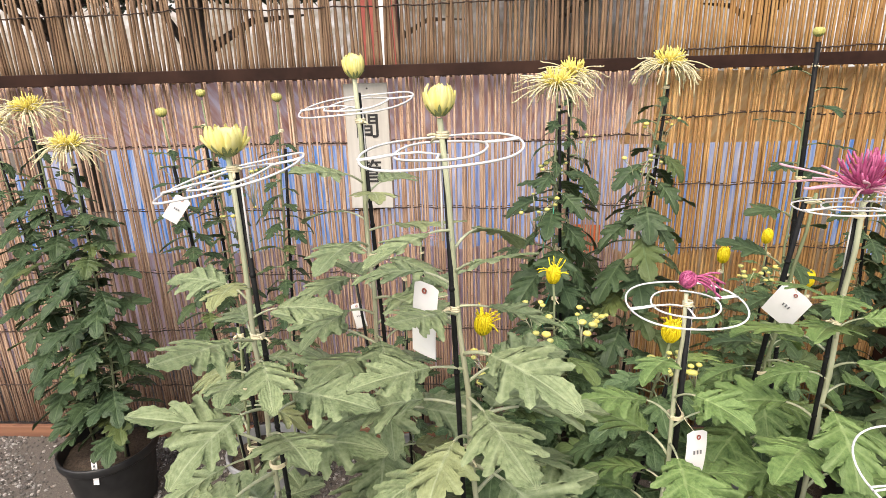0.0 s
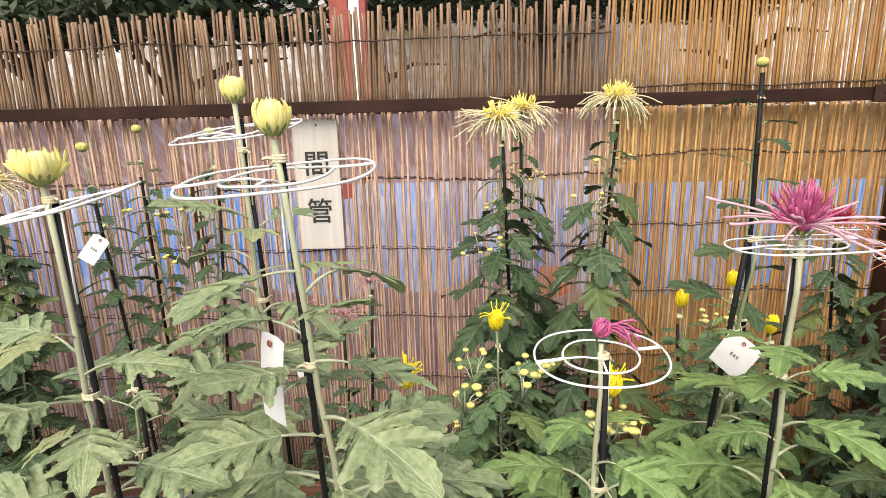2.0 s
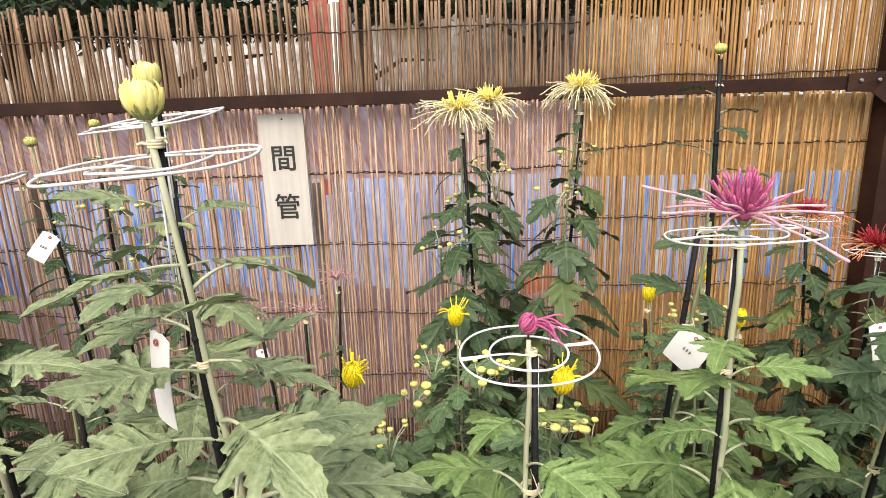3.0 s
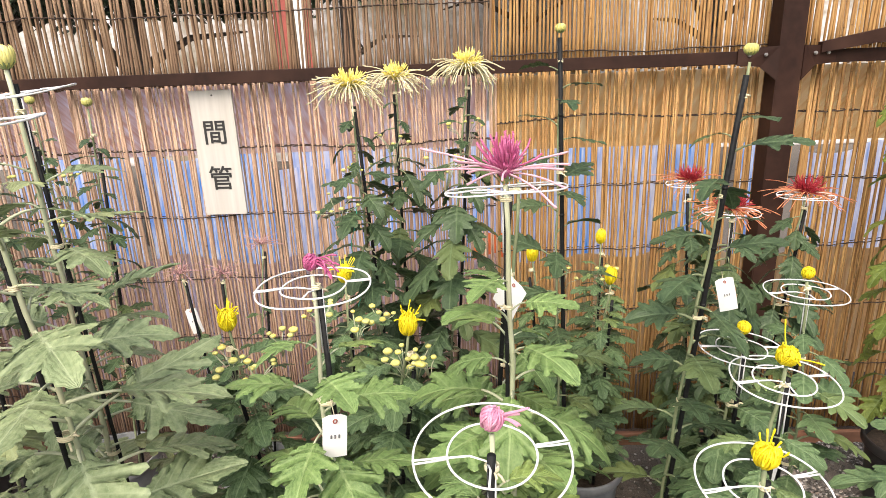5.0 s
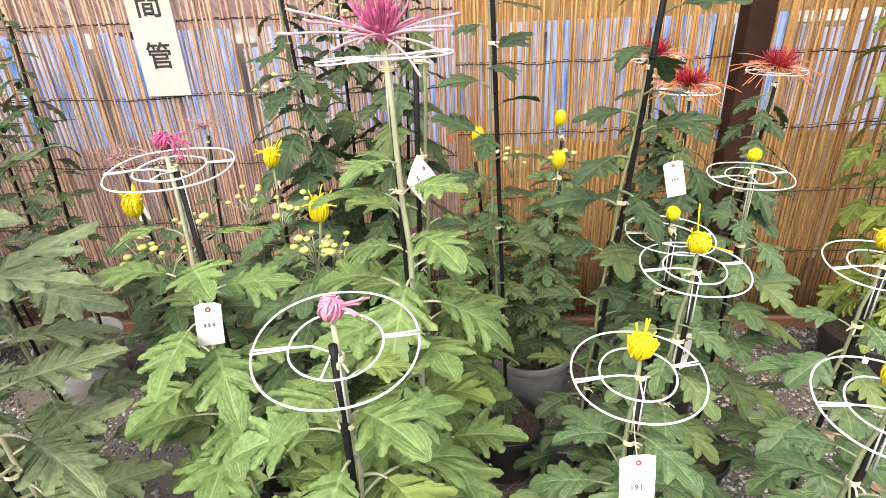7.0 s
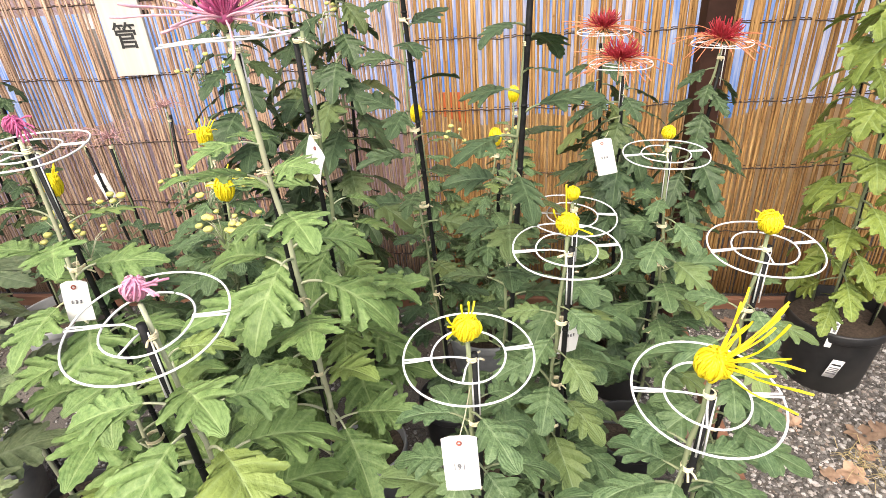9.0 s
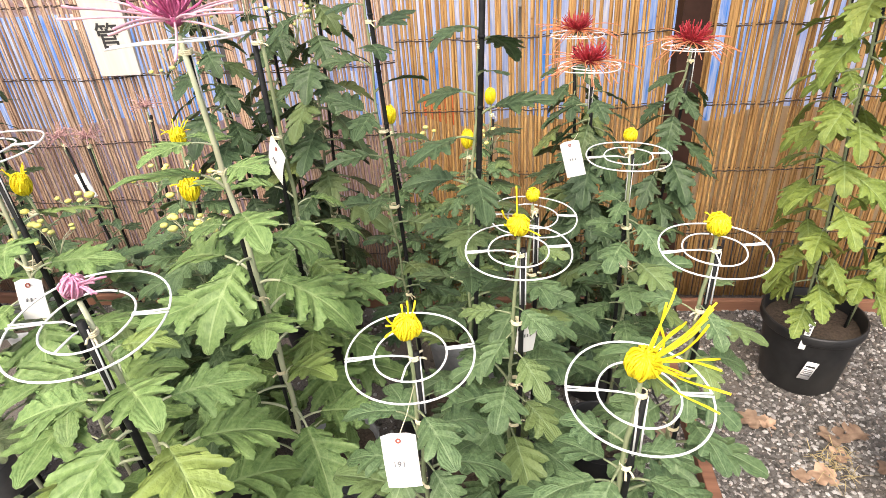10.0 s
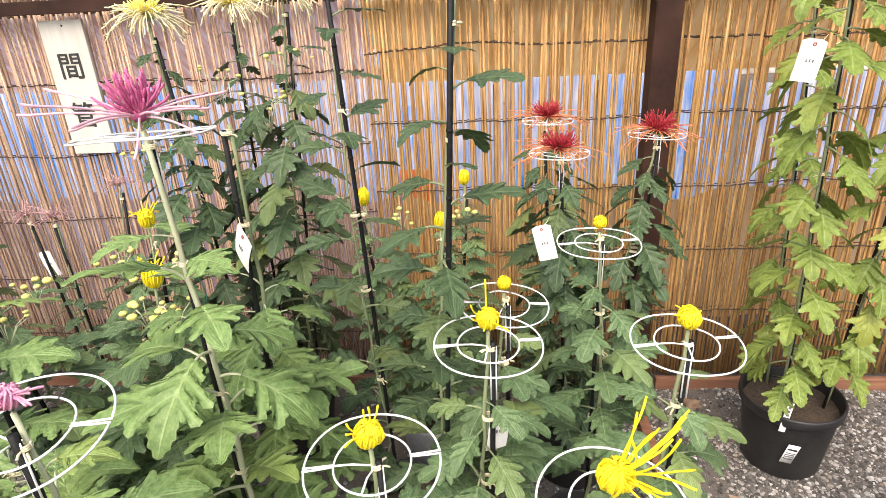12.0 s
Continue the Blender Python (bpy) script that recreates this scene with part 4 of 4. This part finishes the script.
chrysanthemum("slender chrysanthemum with a cut top on a black stake", (0.535, 1.12), [(0.59, 1.01, 1.235)], 33, "green", leaves=26, size=1.05, stake_r=0.0047, leaf_from=0.2, leaf_to=0.72, stem_r=0.004, stake_top=-0.01, stake_off=(-0.014, 0.004), pot=(0.10, 0.18), pot_mat=POT_GREY)

# ---- large pots at the ends ----
right_plant, right_lines = chrysanthemum("tall light-green chrysanthemum without blooms in a black pot", (1.895, 1.635), [(1.69, 1.40, 1.62), (2.06, 1.60, 1.60), (1.84, 1.84, 1.62)], 41, "lime",
              leaves=44, size=1.05, pot=(0.142, 0.245), leaf_from=0.10, leaf_to=0.96, stem_r=0.0036, ties=4, stake_top=-0.05, pitch=-30)
chrysanthemum("leafy chrysanthemum in a black pot on gravel", (2.05, 1.12), [(2.05, 1.12, 0.62)], 42, "deep", leaves=22, size=1.1, pot=(0.14, 0.22), leaf_from=0.05, leaf_to=0.97, stake_top=-0.05)
chrysanthemum("leafy chrysanthemum standing behind the front row", (-0.47, 1.02), [(-0.47, 1.02, 0.98)], 43, "pale", leaves=24, size=0.95, pot=(0.10, 0.18), pot_mat=POT_GREY, leaf_from=0.06, leaf_to=0.97, stake_top=0.0)

# small upper leaves under the pale yellow blooms
rng = random.Random(17)
for plant, lines in ((mid_plant, mid_lines), (left_plant, left_lines)):
    for line in lines:
        for k in range(15):
            leaf_at(plant, "small", on_line(line, 0.68 + 0.019 * k), 140.0 * k + rng.uniform(-25, 25), rng.uniform(-30, 5), rng.uniform(0.75, 1.25) * (1.15 - 0.02 * k), rng)

# side buds on the bushy plants
rng = random.Random(7)
for plant, lines, spots in ((ytrio, ytrio_lines, ((0.12, 1.05, 0.925), (0.08, 1.0, 0.87), (0.03, 1.02, 0.875), (0.37, 1.0, 0.90), (0.42, 1.0, 0.895), (0.39, 1.05, 0.865), (0.24, 1.20, 0.88), (0.14, 1.28, 0.87), (0.28, 1.30, 0.86))),
                            (mid_plant, mid_lines, ((0.22, 1.52, 1.20), (0.30, 1.62, 1.24), (0.50, 1.60, 1.27), (0.44, 1.56, 1.18), (0.16, 1.46, 1.10))),
                            (farbud_plant, farbud_lines, ((-0.78, 1.5, 1.18), (-0.62, 1.56, 1.16), (-0.70, 1.6, 1.05))),
                            (yback, yback_lines, ((0.76, 1.55, 0.86), (0.92, 1.72, 0.80)))):
    o = np.array(plant.location)
    small = plant in (mid_plant, farbud_plant)
    for s in spots:
        add_bud_cluster(plant, np.array(s) - o, 0.055 if small else 0.036, 6, rng, [P_LIME, P_PALE] if small else [P_LIME, P_LIME, P_PALE], 0.0062 if small else 0.0078)

g = Geo()
tube(g, [np.array([0.195, 1.49, z]) - np.array(mid_plant.location) + np.array([0.012 * math.sin(z * 31), 0.008 * math.cos(z * 27), 0]) for z in np.linspace(0.62, 1.08, 26)], 0.0014, 5)
part("twine", g, TWINE_GREEN, mid_plant, "green plastic twine")

# name cards
by_label = {o["label"]: o for o in scene.objects if "label" in o and o.parent is None}


def tag_on(label, p, wd, ht, yaw, lean, roll, to=None, writing=None):
    o = by_label[label]
    off = Vector(o.location)
    add_tag(o, Vector(p) - off, wd, ht, yaw, lean, roll, None if to is None else Vector(to) - off, writing)


tag_on("tall dusty-green chrysanthemum with a plump yellow bud", (-0.055, 0.60, 1.215), 0.036, 0.09, -38, -8, 4, (-0.03, 0.6, 1.2))
tag_on("tall chrysanthemum with a spidery magenta bloom", (0.585, 1.00, 1.035), 0.058, 0.07, -48, -12, 28, (0.575, 1.01, 1.06))
tag_on("leafy chrysanthemum with a half-open magenta bud", (0.308, 0.705, 0.95), 0.034, 0.062, 20, -16, 6, (0.29, 0.75, 0.97))
tag_on("bushy chrysanthemum with a bright yellow ball bloom", (0.85, 0.56, 0.83), 0.042, 0.082, 5, -14, -2, (0.86, 0.63, 0.84), "191")
tag_on("bushy chrysanthemum with a yellow bloom and loose threads", (1.01, 0.87, 0.775), 0.038, 0.07, 30, -10, 8, (0.99, 0.85, 0.78))
tag_on("three-stemmed chrysanthemum with crimson and orange spider blooms", (1.107, 1.335, 0.912), 0.042, 0.085, -5, -6, -14, (1.145, 1.44, 0.91))
tag_on("tall light-green chrysanthemum without blooms in a black pot", (1.585, 1.27, 1.285), 0.042, 0.075, -10, -6, 8, (1.62, 1.3, 1.29))
tag_on("three-stemmed chrysanthemum with withered pink blooms", (-0.375, 1.655, 0.735), 0.035, 0.085, 10, -6, -10, (-0.37, 1.65, 0.74))
tag_on("leafy chrysanthemum with a pink half-open bud", (0.40, 0.60, 0.62), 0.042, 0.085, 10, -10, 4, (0.48, 0.6, 0.63))
tag_on("three-stemmed chrysanthemum with small unopened buds", (-0.745, 1.42, 1.135), 0.04, 0.07, 15, -14, 38, (-0.75, 1.47, 1.14))

# pot labels
for label, p, wd, ht, yaw in (("tall light-green chrysanthemum without blooms in a black pot", (1.855, 1.512, 0.118), 0.034, 0.07, 0), ):
    o = by_label[label]
    g = Geo()
    box(g, -wd / 2, wd / 2, -0.0008, 0, -ht / 2, ht / 2)
    sticker = part("pot_sticker", g, PAPER, o, "white printed pot sticker", at=Matrix.Translation(Vector(p) - Vector(o.location)) @ pose(0, 0, 0, 5.0, 12, -4))
    for z, h2 in ((0.017, 0.006), (0.004, 0.003), (-0.003, 0.003), (-0.010, 0.003), (-0.018, 0.005)):
        g = Geo()
        box(g, -wd * 0.4, wd * 0.4, -0.0016, -0.0009, z - h2 / 2, z + h2 / 2)
        part("print_bar", g, INK if z > 0.01 else INK_GREY, sticker)
for label, p, roll in (("tall light-green chrysanthemum without blooms in a black pot", (1.838, 1.53, 0.286), 14), ("three-stemmed chrysanthemum with cream spider blooms in a black pot", (-1.235, 1.505, 0.265), -3)):
    o = by_label[label]
    g = Geo()
    box(g, -0.0095, 0.0095, -0.001, 0.001, -0.09, 0.0, bev=0.0004)
    st = part("plant_label", g, PAPER, o, "white plastic plant label with dark writing", at=Matrix.Translation(Vector(p) - Vector(o.location)) @ pose(0, 0, 0, -12, roll, 0))
    for k in range(4):
        g = Geo()
        box(g, -0.004, 0.004, -0.0022, -0.0012, -0.012 - 0.011 * k - 0.007, -0.012 - 0.011 * k)
        part("writing", g, INK_GREY, st)

# ---- wooden sign on the fence ----
sign = thing("wooden_sign", -0.362, 2.001, 0.958, "pale wooden sign board with black brush characters hung on the fence", "sign")
g = Geo()
box(g, -0.074, 0.074, -0.006, 0.006, 0, 0.429, bev=0.0015)
part("board", g, SIGN_WOOD, sign, smooth=False)
letters("間", 0.088, pose(0.0, -0.0072, 0.283, 90), INK, sign, "character", 0.012)
letters("管", 0.088, pose(0.0, -0.0072, 0.125, 90), INK, sign, "character", 0.012)
g = Geo()
lathe(g, [(0, 0.003), (0.002, 0.003), (0.003, 0.0015), (0.003, 0)], 10)
part("nail", g, STAKE, sign, at=pose(0.006, -0.006, 0.412, 90))

# ---- small things on the gravel ----
def dead_leaf(x, y, s, rot, seed):
    """Dry curled leaf: five pointed lobes, crumpled, with its rim rolled up and a short stalk."""
    rng = random.Random(seed)
    g = Geo()
    n, rings = 40, 5
    ph, roll = rng.uniform(0, 6.28), rng.uniform(0.25, 0.6)
    v = [(0, 0, 0.012)]
    for k in range(1, rings + 1):
        for j in range(n):
            a = 2 * math.pi * j / n
            lob = 0.60 + 0.40 * abs(math.cos(2.5 * a + 0.3)) ** 0.7
            q = s * k / rings * (1 - (1 - lob) * (k / rings) ** 1.5) * (1 + 0.10 * rng.uniform(-1, 1) * (k == rings))
            px, py = q * math.cos(a), q * math.sin(a) * 0.8
            pz = 0.010 + roll * 0.55 * s * (px / s * math.cos(ph) + py / s * math.sin(ph)) ** 2 + 0.22 * s * noise.noise(Vector((px * 42, py * 42, seed)))
            v.append((px * (1 - 0.25 * roll * (k / rings)), py, max(0.004, pz)))
    f = [(0, 1 + j, 1 + (j + 1) % n) for j in range(n)]
    f += [(1 + i * n + j, 1 + (i + 1) * n + j, 1 + (i + 1) * n + (j + 1) % n, 1 + i * n + (j + 1) % n) for i in range(rings - 1) for j in range(n)]
    g.add(v, f)
    tube(g, [(0, 0, 0.011), (-0.5 * s, 0.03 * s, 0.008), (-1.25 * s, 0.16 * s, 0.006)], [0.0014, 0.0011, 0.0008], 5)
    ob = new("fallen_leaf", mesh_of("fallen_leaf", g, [DEAD_LEAF]))
    ob.location, ob.rotation_euler = (x, y, 0.0), (0, 0, rot)
    tagged(ob, "curled dry brown leaf lying on gravel", "leaf", "fallen leaves")


for i, (x, y, s) in enumerate([(1.678, 1.416, 0.05), (1.72, 1.40, 0.035), (1.884, 1.36, 0.05), (1.95, 1.373, 0.045), (1.80, 1.221, 0.045), (1.74, 1.22, 0.03), (1.53, 1.29, 0.03), (1.70, 1.88, 0.045), (1.87, 1.29, 0.035),
                                (0.75, 1.25, 0.04), (0.62, 1.42, 0.035), (1.98, 1.25, 0.04), (-0.9, 1.3, 0.035), (-1.0, 1.75, 0.03), (1.60, 1.52, 0.03), (1.42, 1.35, 0.035)]):
    dead_leaf(x, y, s, i * 1.7, 300 + i)
g = Geo()
rng = random.Random(5)
for i in range(46):
    x, y = rng.gauss(1.835, 0.03), rng.gauss(1.27, 0.03)
    a, l = rng.uniform(0, 6.28), rng.uniform(0.03, 0.08)
    tube(g, [(x, y, 0.004), (x + l * 0.5 * math.cos(a), y + l * 0.5 * math.sin(a), 0.012 + 0.02 * rng.random()), (x + l * math.cos(a), y + l * math.sin(a), 0.006)], [0.0011, 0.0009, 0.0004], 4)
tagged(new("dry_grass", mesh_of("dry_grass", g, [STRAW])), "tuft of dry straw grass on gravel", "grass", kind="stuff")
g = Geo()
pts = [(0.80, 0.92, 0.46), (0.92, 0.90, 0.50), (1.05, 0.92, 0.49), (1.18, 0.98, 0.42), (1.30, 1.12, 0.28), (1.40, 1.30, 0.12), (1.42, 1.50, 0.02), (1.44, 1.7, 0.01)]
tube(g, [np.array(p) for p in pts], 0.003, 6)
tagged(new("irrigation_hose", mesh_of("irrigation_hose", g, [HOSE])), "thin black irrigation hose running between the pots", "hose")

# ---- behind the fence ----
def sheet(name, x0, x1, y, z0, z1, mat, label, wave=0.012, top=0.0, seed=0, thick=0.003, slope=0.0):
    """A hanging sheet with soft folds and, with top, a rounded wavy upper edge."""
    g = Geo()
    n, k = max(6, int((x1 - x0) / 0.03)), 8
    v = []
    for s in (0, 1):
        for j in range(k + 1):
            for i in range(n + 1):
                x = x0 + (x1 - x0) * i / n
                zt = z1 + top * (noise.noise(Vector((x * 3.1, seed, 0))))
                v.append((x, y + wave * math.sin(x * 23 + seed) + s * thick + slope * (1 - j / k), z0 + (zt - z0) * j / k))
    o = (k + 1) * (n + 1)
    f = []
    for j in range(k):
        for i in range(n):
            a = j * (n + 1) + i
            f += [(a, a + 1, a + n + 2, a + n + 1), (o + a, o + a + n + 1, o + a + n + 2, o + a + 1)]
    g.add(v, f)
    return tagged(new(name, mesh_of(name, g, [mat])), label, "sheet", "sheets behind the fence")


sheet("hanging_sheet", -3.5, 0.62, 2.5, 0.02, 0.64, CLOTH_TAN, "tan cloth sheet hung behind the reed fence", top=0.10, seed=1)
sheet("hanging_sheet", 0.62, 4.0, 2.5, 0.02, 0.62, CLOTH_GOLD, "straw-coloured cloth sheet hung behind the reed fence", top=0.10, seed=2)
# two added sheets slope away to pass skylight and brighten the reed gaps
sheet("hanging_sheet", 0.60, 2.5, 2.056, 1.10, 1.395, CLOTH_GOLD, "straw-coloured cloth sheet added behind the reed fence, sloped to brighten its gaps", 0.002, seed=3, slope=0.4)
sheet("hanging_sheet", -3.5, 0.58, 2.054, 1.12, 1.41, CLOTH_TAN, "tan cloth sheet added behind the reed fence, sloped to brighten its gaps", 0.002, seed=4, slope=0.4)
for i, (x0, x1, z1) in enumerate(((-0.51, 0.0, 1.3), (-1.8, -1.57, 1.35), (-0.09, 0.72, 1.17), (-2.58, -2.33, 1.26))):
    sheet("hanging_sheet", x0, x1, 3.30, 0.02, z1, CLOTH_WHITE, "white plastic sheet hung behind the reed fence", 0.012, 0.09, 40 + i)
for i, (a, b, z1, mat, lab) in enumerate([(-2.73, -2.4, 0.88, CLOTH_BLUE, "blue"), (-2.1, -1.38, 1.06, CLOTH_BLUE, "blue"), (-1.35, -0.6, 1.04, CLOTH_BLUE, "blue"), (-0.54, 0.0, 0.96, CLOTH_WHITE, "white"), (-0.15, 0.6, 0.69, CLOTH_BLUE, "blue"), (0.52, 0.88, 0.87, CLOTH_BLUE, "blue"), (0.64, 1.01, 1.1, CLOTH_WHITE, "white"), (1.03, 1.18, 1.07, CLOTH_BLUE, "blue"), (1.18, 1.54, 1.07, CLOTH_WHITE, "white"), (1.54, 1.84, 1.06, CLOTH_BLUE, "blue"), (1.96, 2.23, 1.03, CLOTH_BLUE, "blue"), (2.29, 3.04, 0.96, CLOTH_WHITE, "white")]):
    sheet("hanging_sheet", a, b, 3.16 + 0.03 * (i % 3), 0.02, z1, mat, lab + " plastic sheet hung behind the reed fence", 0.015, 0.10, 10 + i)
sheet("hanging_sheet", 0.51, 0.69, 3.10, 0.02, 0.57, CLOTH_ORANGE, "small orange sheet behind the reed fence", 0.006, 0.015, 31)
pillar = thing("shrine_pillar", -0.62, 4.0, 0, "vermilion painted square pillar with a white stripe board", "pillar")
g = Geo()
box(g, -0.10, 0.02, -0.06, 0.06, 0, 3.2, bev=0.006)
part("shaft", g, RED_PAINT, pillar, smooth=False)
g = Geo()
box(g, 0.022, 0.09, -0.05, 0.05, 0, 2.6, bev=0.004)
part("white_board", g, WHITE_PAINT, pillar, "white painted board", smooth=False)
g = Geo()
box(g, 0.092, 0.13, -0.05, 0.05, 0, 3.0, bev=0.004)
part("trim_board", g, RED_PAINT, pillar, smooth=False)


def tree(x, y, height, crown_low, spread, seed):
    rng = random.Random(seed)
    t = thing("tree", x, y, 0, "broadleaf tree with a dense dark green crown", "tree", "trees behind the fence")
    g = Geo()
    tube(g, [(0, 0, 0), (0.03, 0.02, height * 0.3), (0.0, 0.05, height * 0.6), (0.05, 0.0, height)], [0.14, 0.11, 0.08, 0.02], 9)
    tips = []
    for i in range(11):
        a, z = rng.uniform(0, 6.28), height * rng.uniform(0.40, 0.9)
        l = spread * rng.uniform(0.6, 1.0)
        e = (l * math.cos(a), l * math.sin(a), z + rng.uniform(-0.1, 0.5))
        tube(g, [(0, 0, z - 0.2), (e[0] * 0.5, e[1] * 0.5, z + 0.1), e], [0.05, 0.03, 0.008], 6)
        tips += [e, (e[0] * 0.6, e[1] * 0.6, e[2] + 0.1)]
    part("trunk", g, BARK, t)
    g = Geo()
    v, f = [], []
    for i in range(7500):
        c = rng.choice(tips)
        s = 0.34 * spread
        p = Vector((rng.gauss(c[0], s), rng.gauss(c[1], s), max(crown_low + rng.uniform(0, 0.2), rng.gauss(c[2], s * 0.8))))
        m3 = Euler((rng.uniform(-1, 1), rng.uniform(-1, 1), rng.uniform(0, 6.28))).to_matrix()
        l = rng.uniform(0.05, 0.10)
        o = len(v)
        v += [tuple(p + m3 @ Vector(q)) for q in ((-l, 0, 0), (0, -l * 0.4, 0.01), (l, 0, 0), (0, l * 0.4, 0.01))]
        f.append((o, o + 1, o + 2, o + 3))
    g.add(v, f)
    part("crown", g, TREE_LEAF, t)


tree(-2.4, 5.2, 4.2, 2.05, 1.1, 1)
tree(-1.1, 8.4, 4.6, 2.6, 1.3, 2)
tree(3.4, 7.4, 4.6, 2.5, 1.3, 3)
tree(1.3, 9.5, 5.0, 2.75, 1.5, 4)
tree(-4.2, 6.0, 4.2, 2.1, 1.2, 5)


# ---- reed screens ----
def reed_mesh(length, r, seed, mat):
    rng = random.Random(seed)
    g = Geo()
    n = 5
    b = rng.uniform(-0.0007, 0.0007)
    tube(g, [(b * math.sin(math.pi * q) * length * 2, 0.5 * b * math.sin(2.2 * q), q * length) for q in np.linspace(0, 1, 5)], np.linspace(r * 1.05, r * 0.92, 5), n)
    return mesh_of("reed", g, [mat])


def reed_screen(label, x0, x1, z0, z1, y, step, r, mat, seed, twines, slant=0.0, ragged=0.012, depth=0.0025):
    rng = random.Random(seed)
    s = thing("reed_screen", (x0 + x1) / 2, y, z0, label, "reed screen", "reed screens", "structure")
    meshes = [reed_mesh(z1 - z0, r * k, seed + i, mat) for i, k in enumerate((0.75, 0.85, 0.95, 1.0, 1.08, 1.18))]
    x = x0
    while x < x1:
        lean = slant + 0.9 * noise.noise(Vector((x * 1.3, seed, 0))) + rng.gauss(0, 0.14)
        part("reed", rng.choice(meshes), [], s, at=pose(x - (x0 + x1) / 2, rng.uniform(-depth, depth), rng.uniform(-0.2, 0.2) * ragged, rng.gauss(0, 0.15), lean, rng.uniform(0, 360)) @ Matrix.Diagonal((1, 1, 1 + rng.uniform(-1, 0.6) * ragged / (z1 - z0) * 2, 1)))
        x += step * rng.choice((0.86, 0.92, 0.96, 1.0, 1.02, 1.05, 1.1, 1.24))
    for k, z in enumerate(twines):
        for face in (-1, 1):
            g = Geo()
            n = int((x1 - x0) / 0.012)
            pts = []
            for i in range(n + 1):
                xx = x0 + (x1 - x0) * i / n
                pts.append((xx - (x0 + x1) / 2, face * (r * 1.2 + depth + 0.002 + 0.001 * math.sin(i * 1.1)), z - z0 + 0.016 * noise.noise(Vector((xx * 2.7, z * 5, seed))) + 0.006 * noise.noise(Vector((xx * 11, z * 5, seed))) + 0.0012 * math.sin(i * 1.9) + face * 0.001))
            tube(g, pts, 0.0022 if face < 0 else 0.0016, 4)
            part("twine", g, TWINE, s, "dark twisted binding twine")
    return s


reed_screen("weathered russet reed screen tied with dark twine", -1.40, 0.60, 0.045, 1.425, 2.022, 0.0103, 0.0043, REED_BROWN, 1, (1.19, 0.95, 0.71, 0.47, 0.23), -0.6)
reed_screen("weathered russet reed screen tied with dark twine", -3.4, -1.405, 0.045, 1.425, 2.022, 0.0103, 0.0043, REED_BROWN, 9, (1.19, 0.95, 0.71, 0.47, 0.23), -0.6)
reed_screen("golden reed screen tied with dark twine", 0.605, 1.53, 0.045, 1.425, 2.024, 0.0116, 0.0051, REED_GOLD, 2, (1.25, 1.02, 0.79, 0.56, 0.32), 0.3)
reed_screen("golden reed screen beyond the post tied with dark twine", 1.545, 3.8, 0.045, 1.425, 2.024, 0.0116, 0.0051, REED_GOLD, 3, (1.25, 1.02, 0.79, 0.56, 0.32), 0.8)
reed_screen("ragged weathered reed screen above the rail", -3.4, 0.585, 1.40, 1.725, 2.042, 0.0106, 0.0050, REED_GREY, 4, (1.63,), -2.0, 0.011)
reed_screen("tall golden reed screen above the rail", 0.59, 1.53, 1.40, 1.86, 2.044, 0.0122, 0.0051, REED_GOLD, 5, (1.74, 1.462), 0.6, 0.02)
reed_screen("golden reed screen above the rail beyond the post", 1.545, 3.8, 1.40, 1.88, 2.044, 0.0122, 0.0051, REED_GOLD, 6, (1.72, 1.462), 1.2, 0.02)
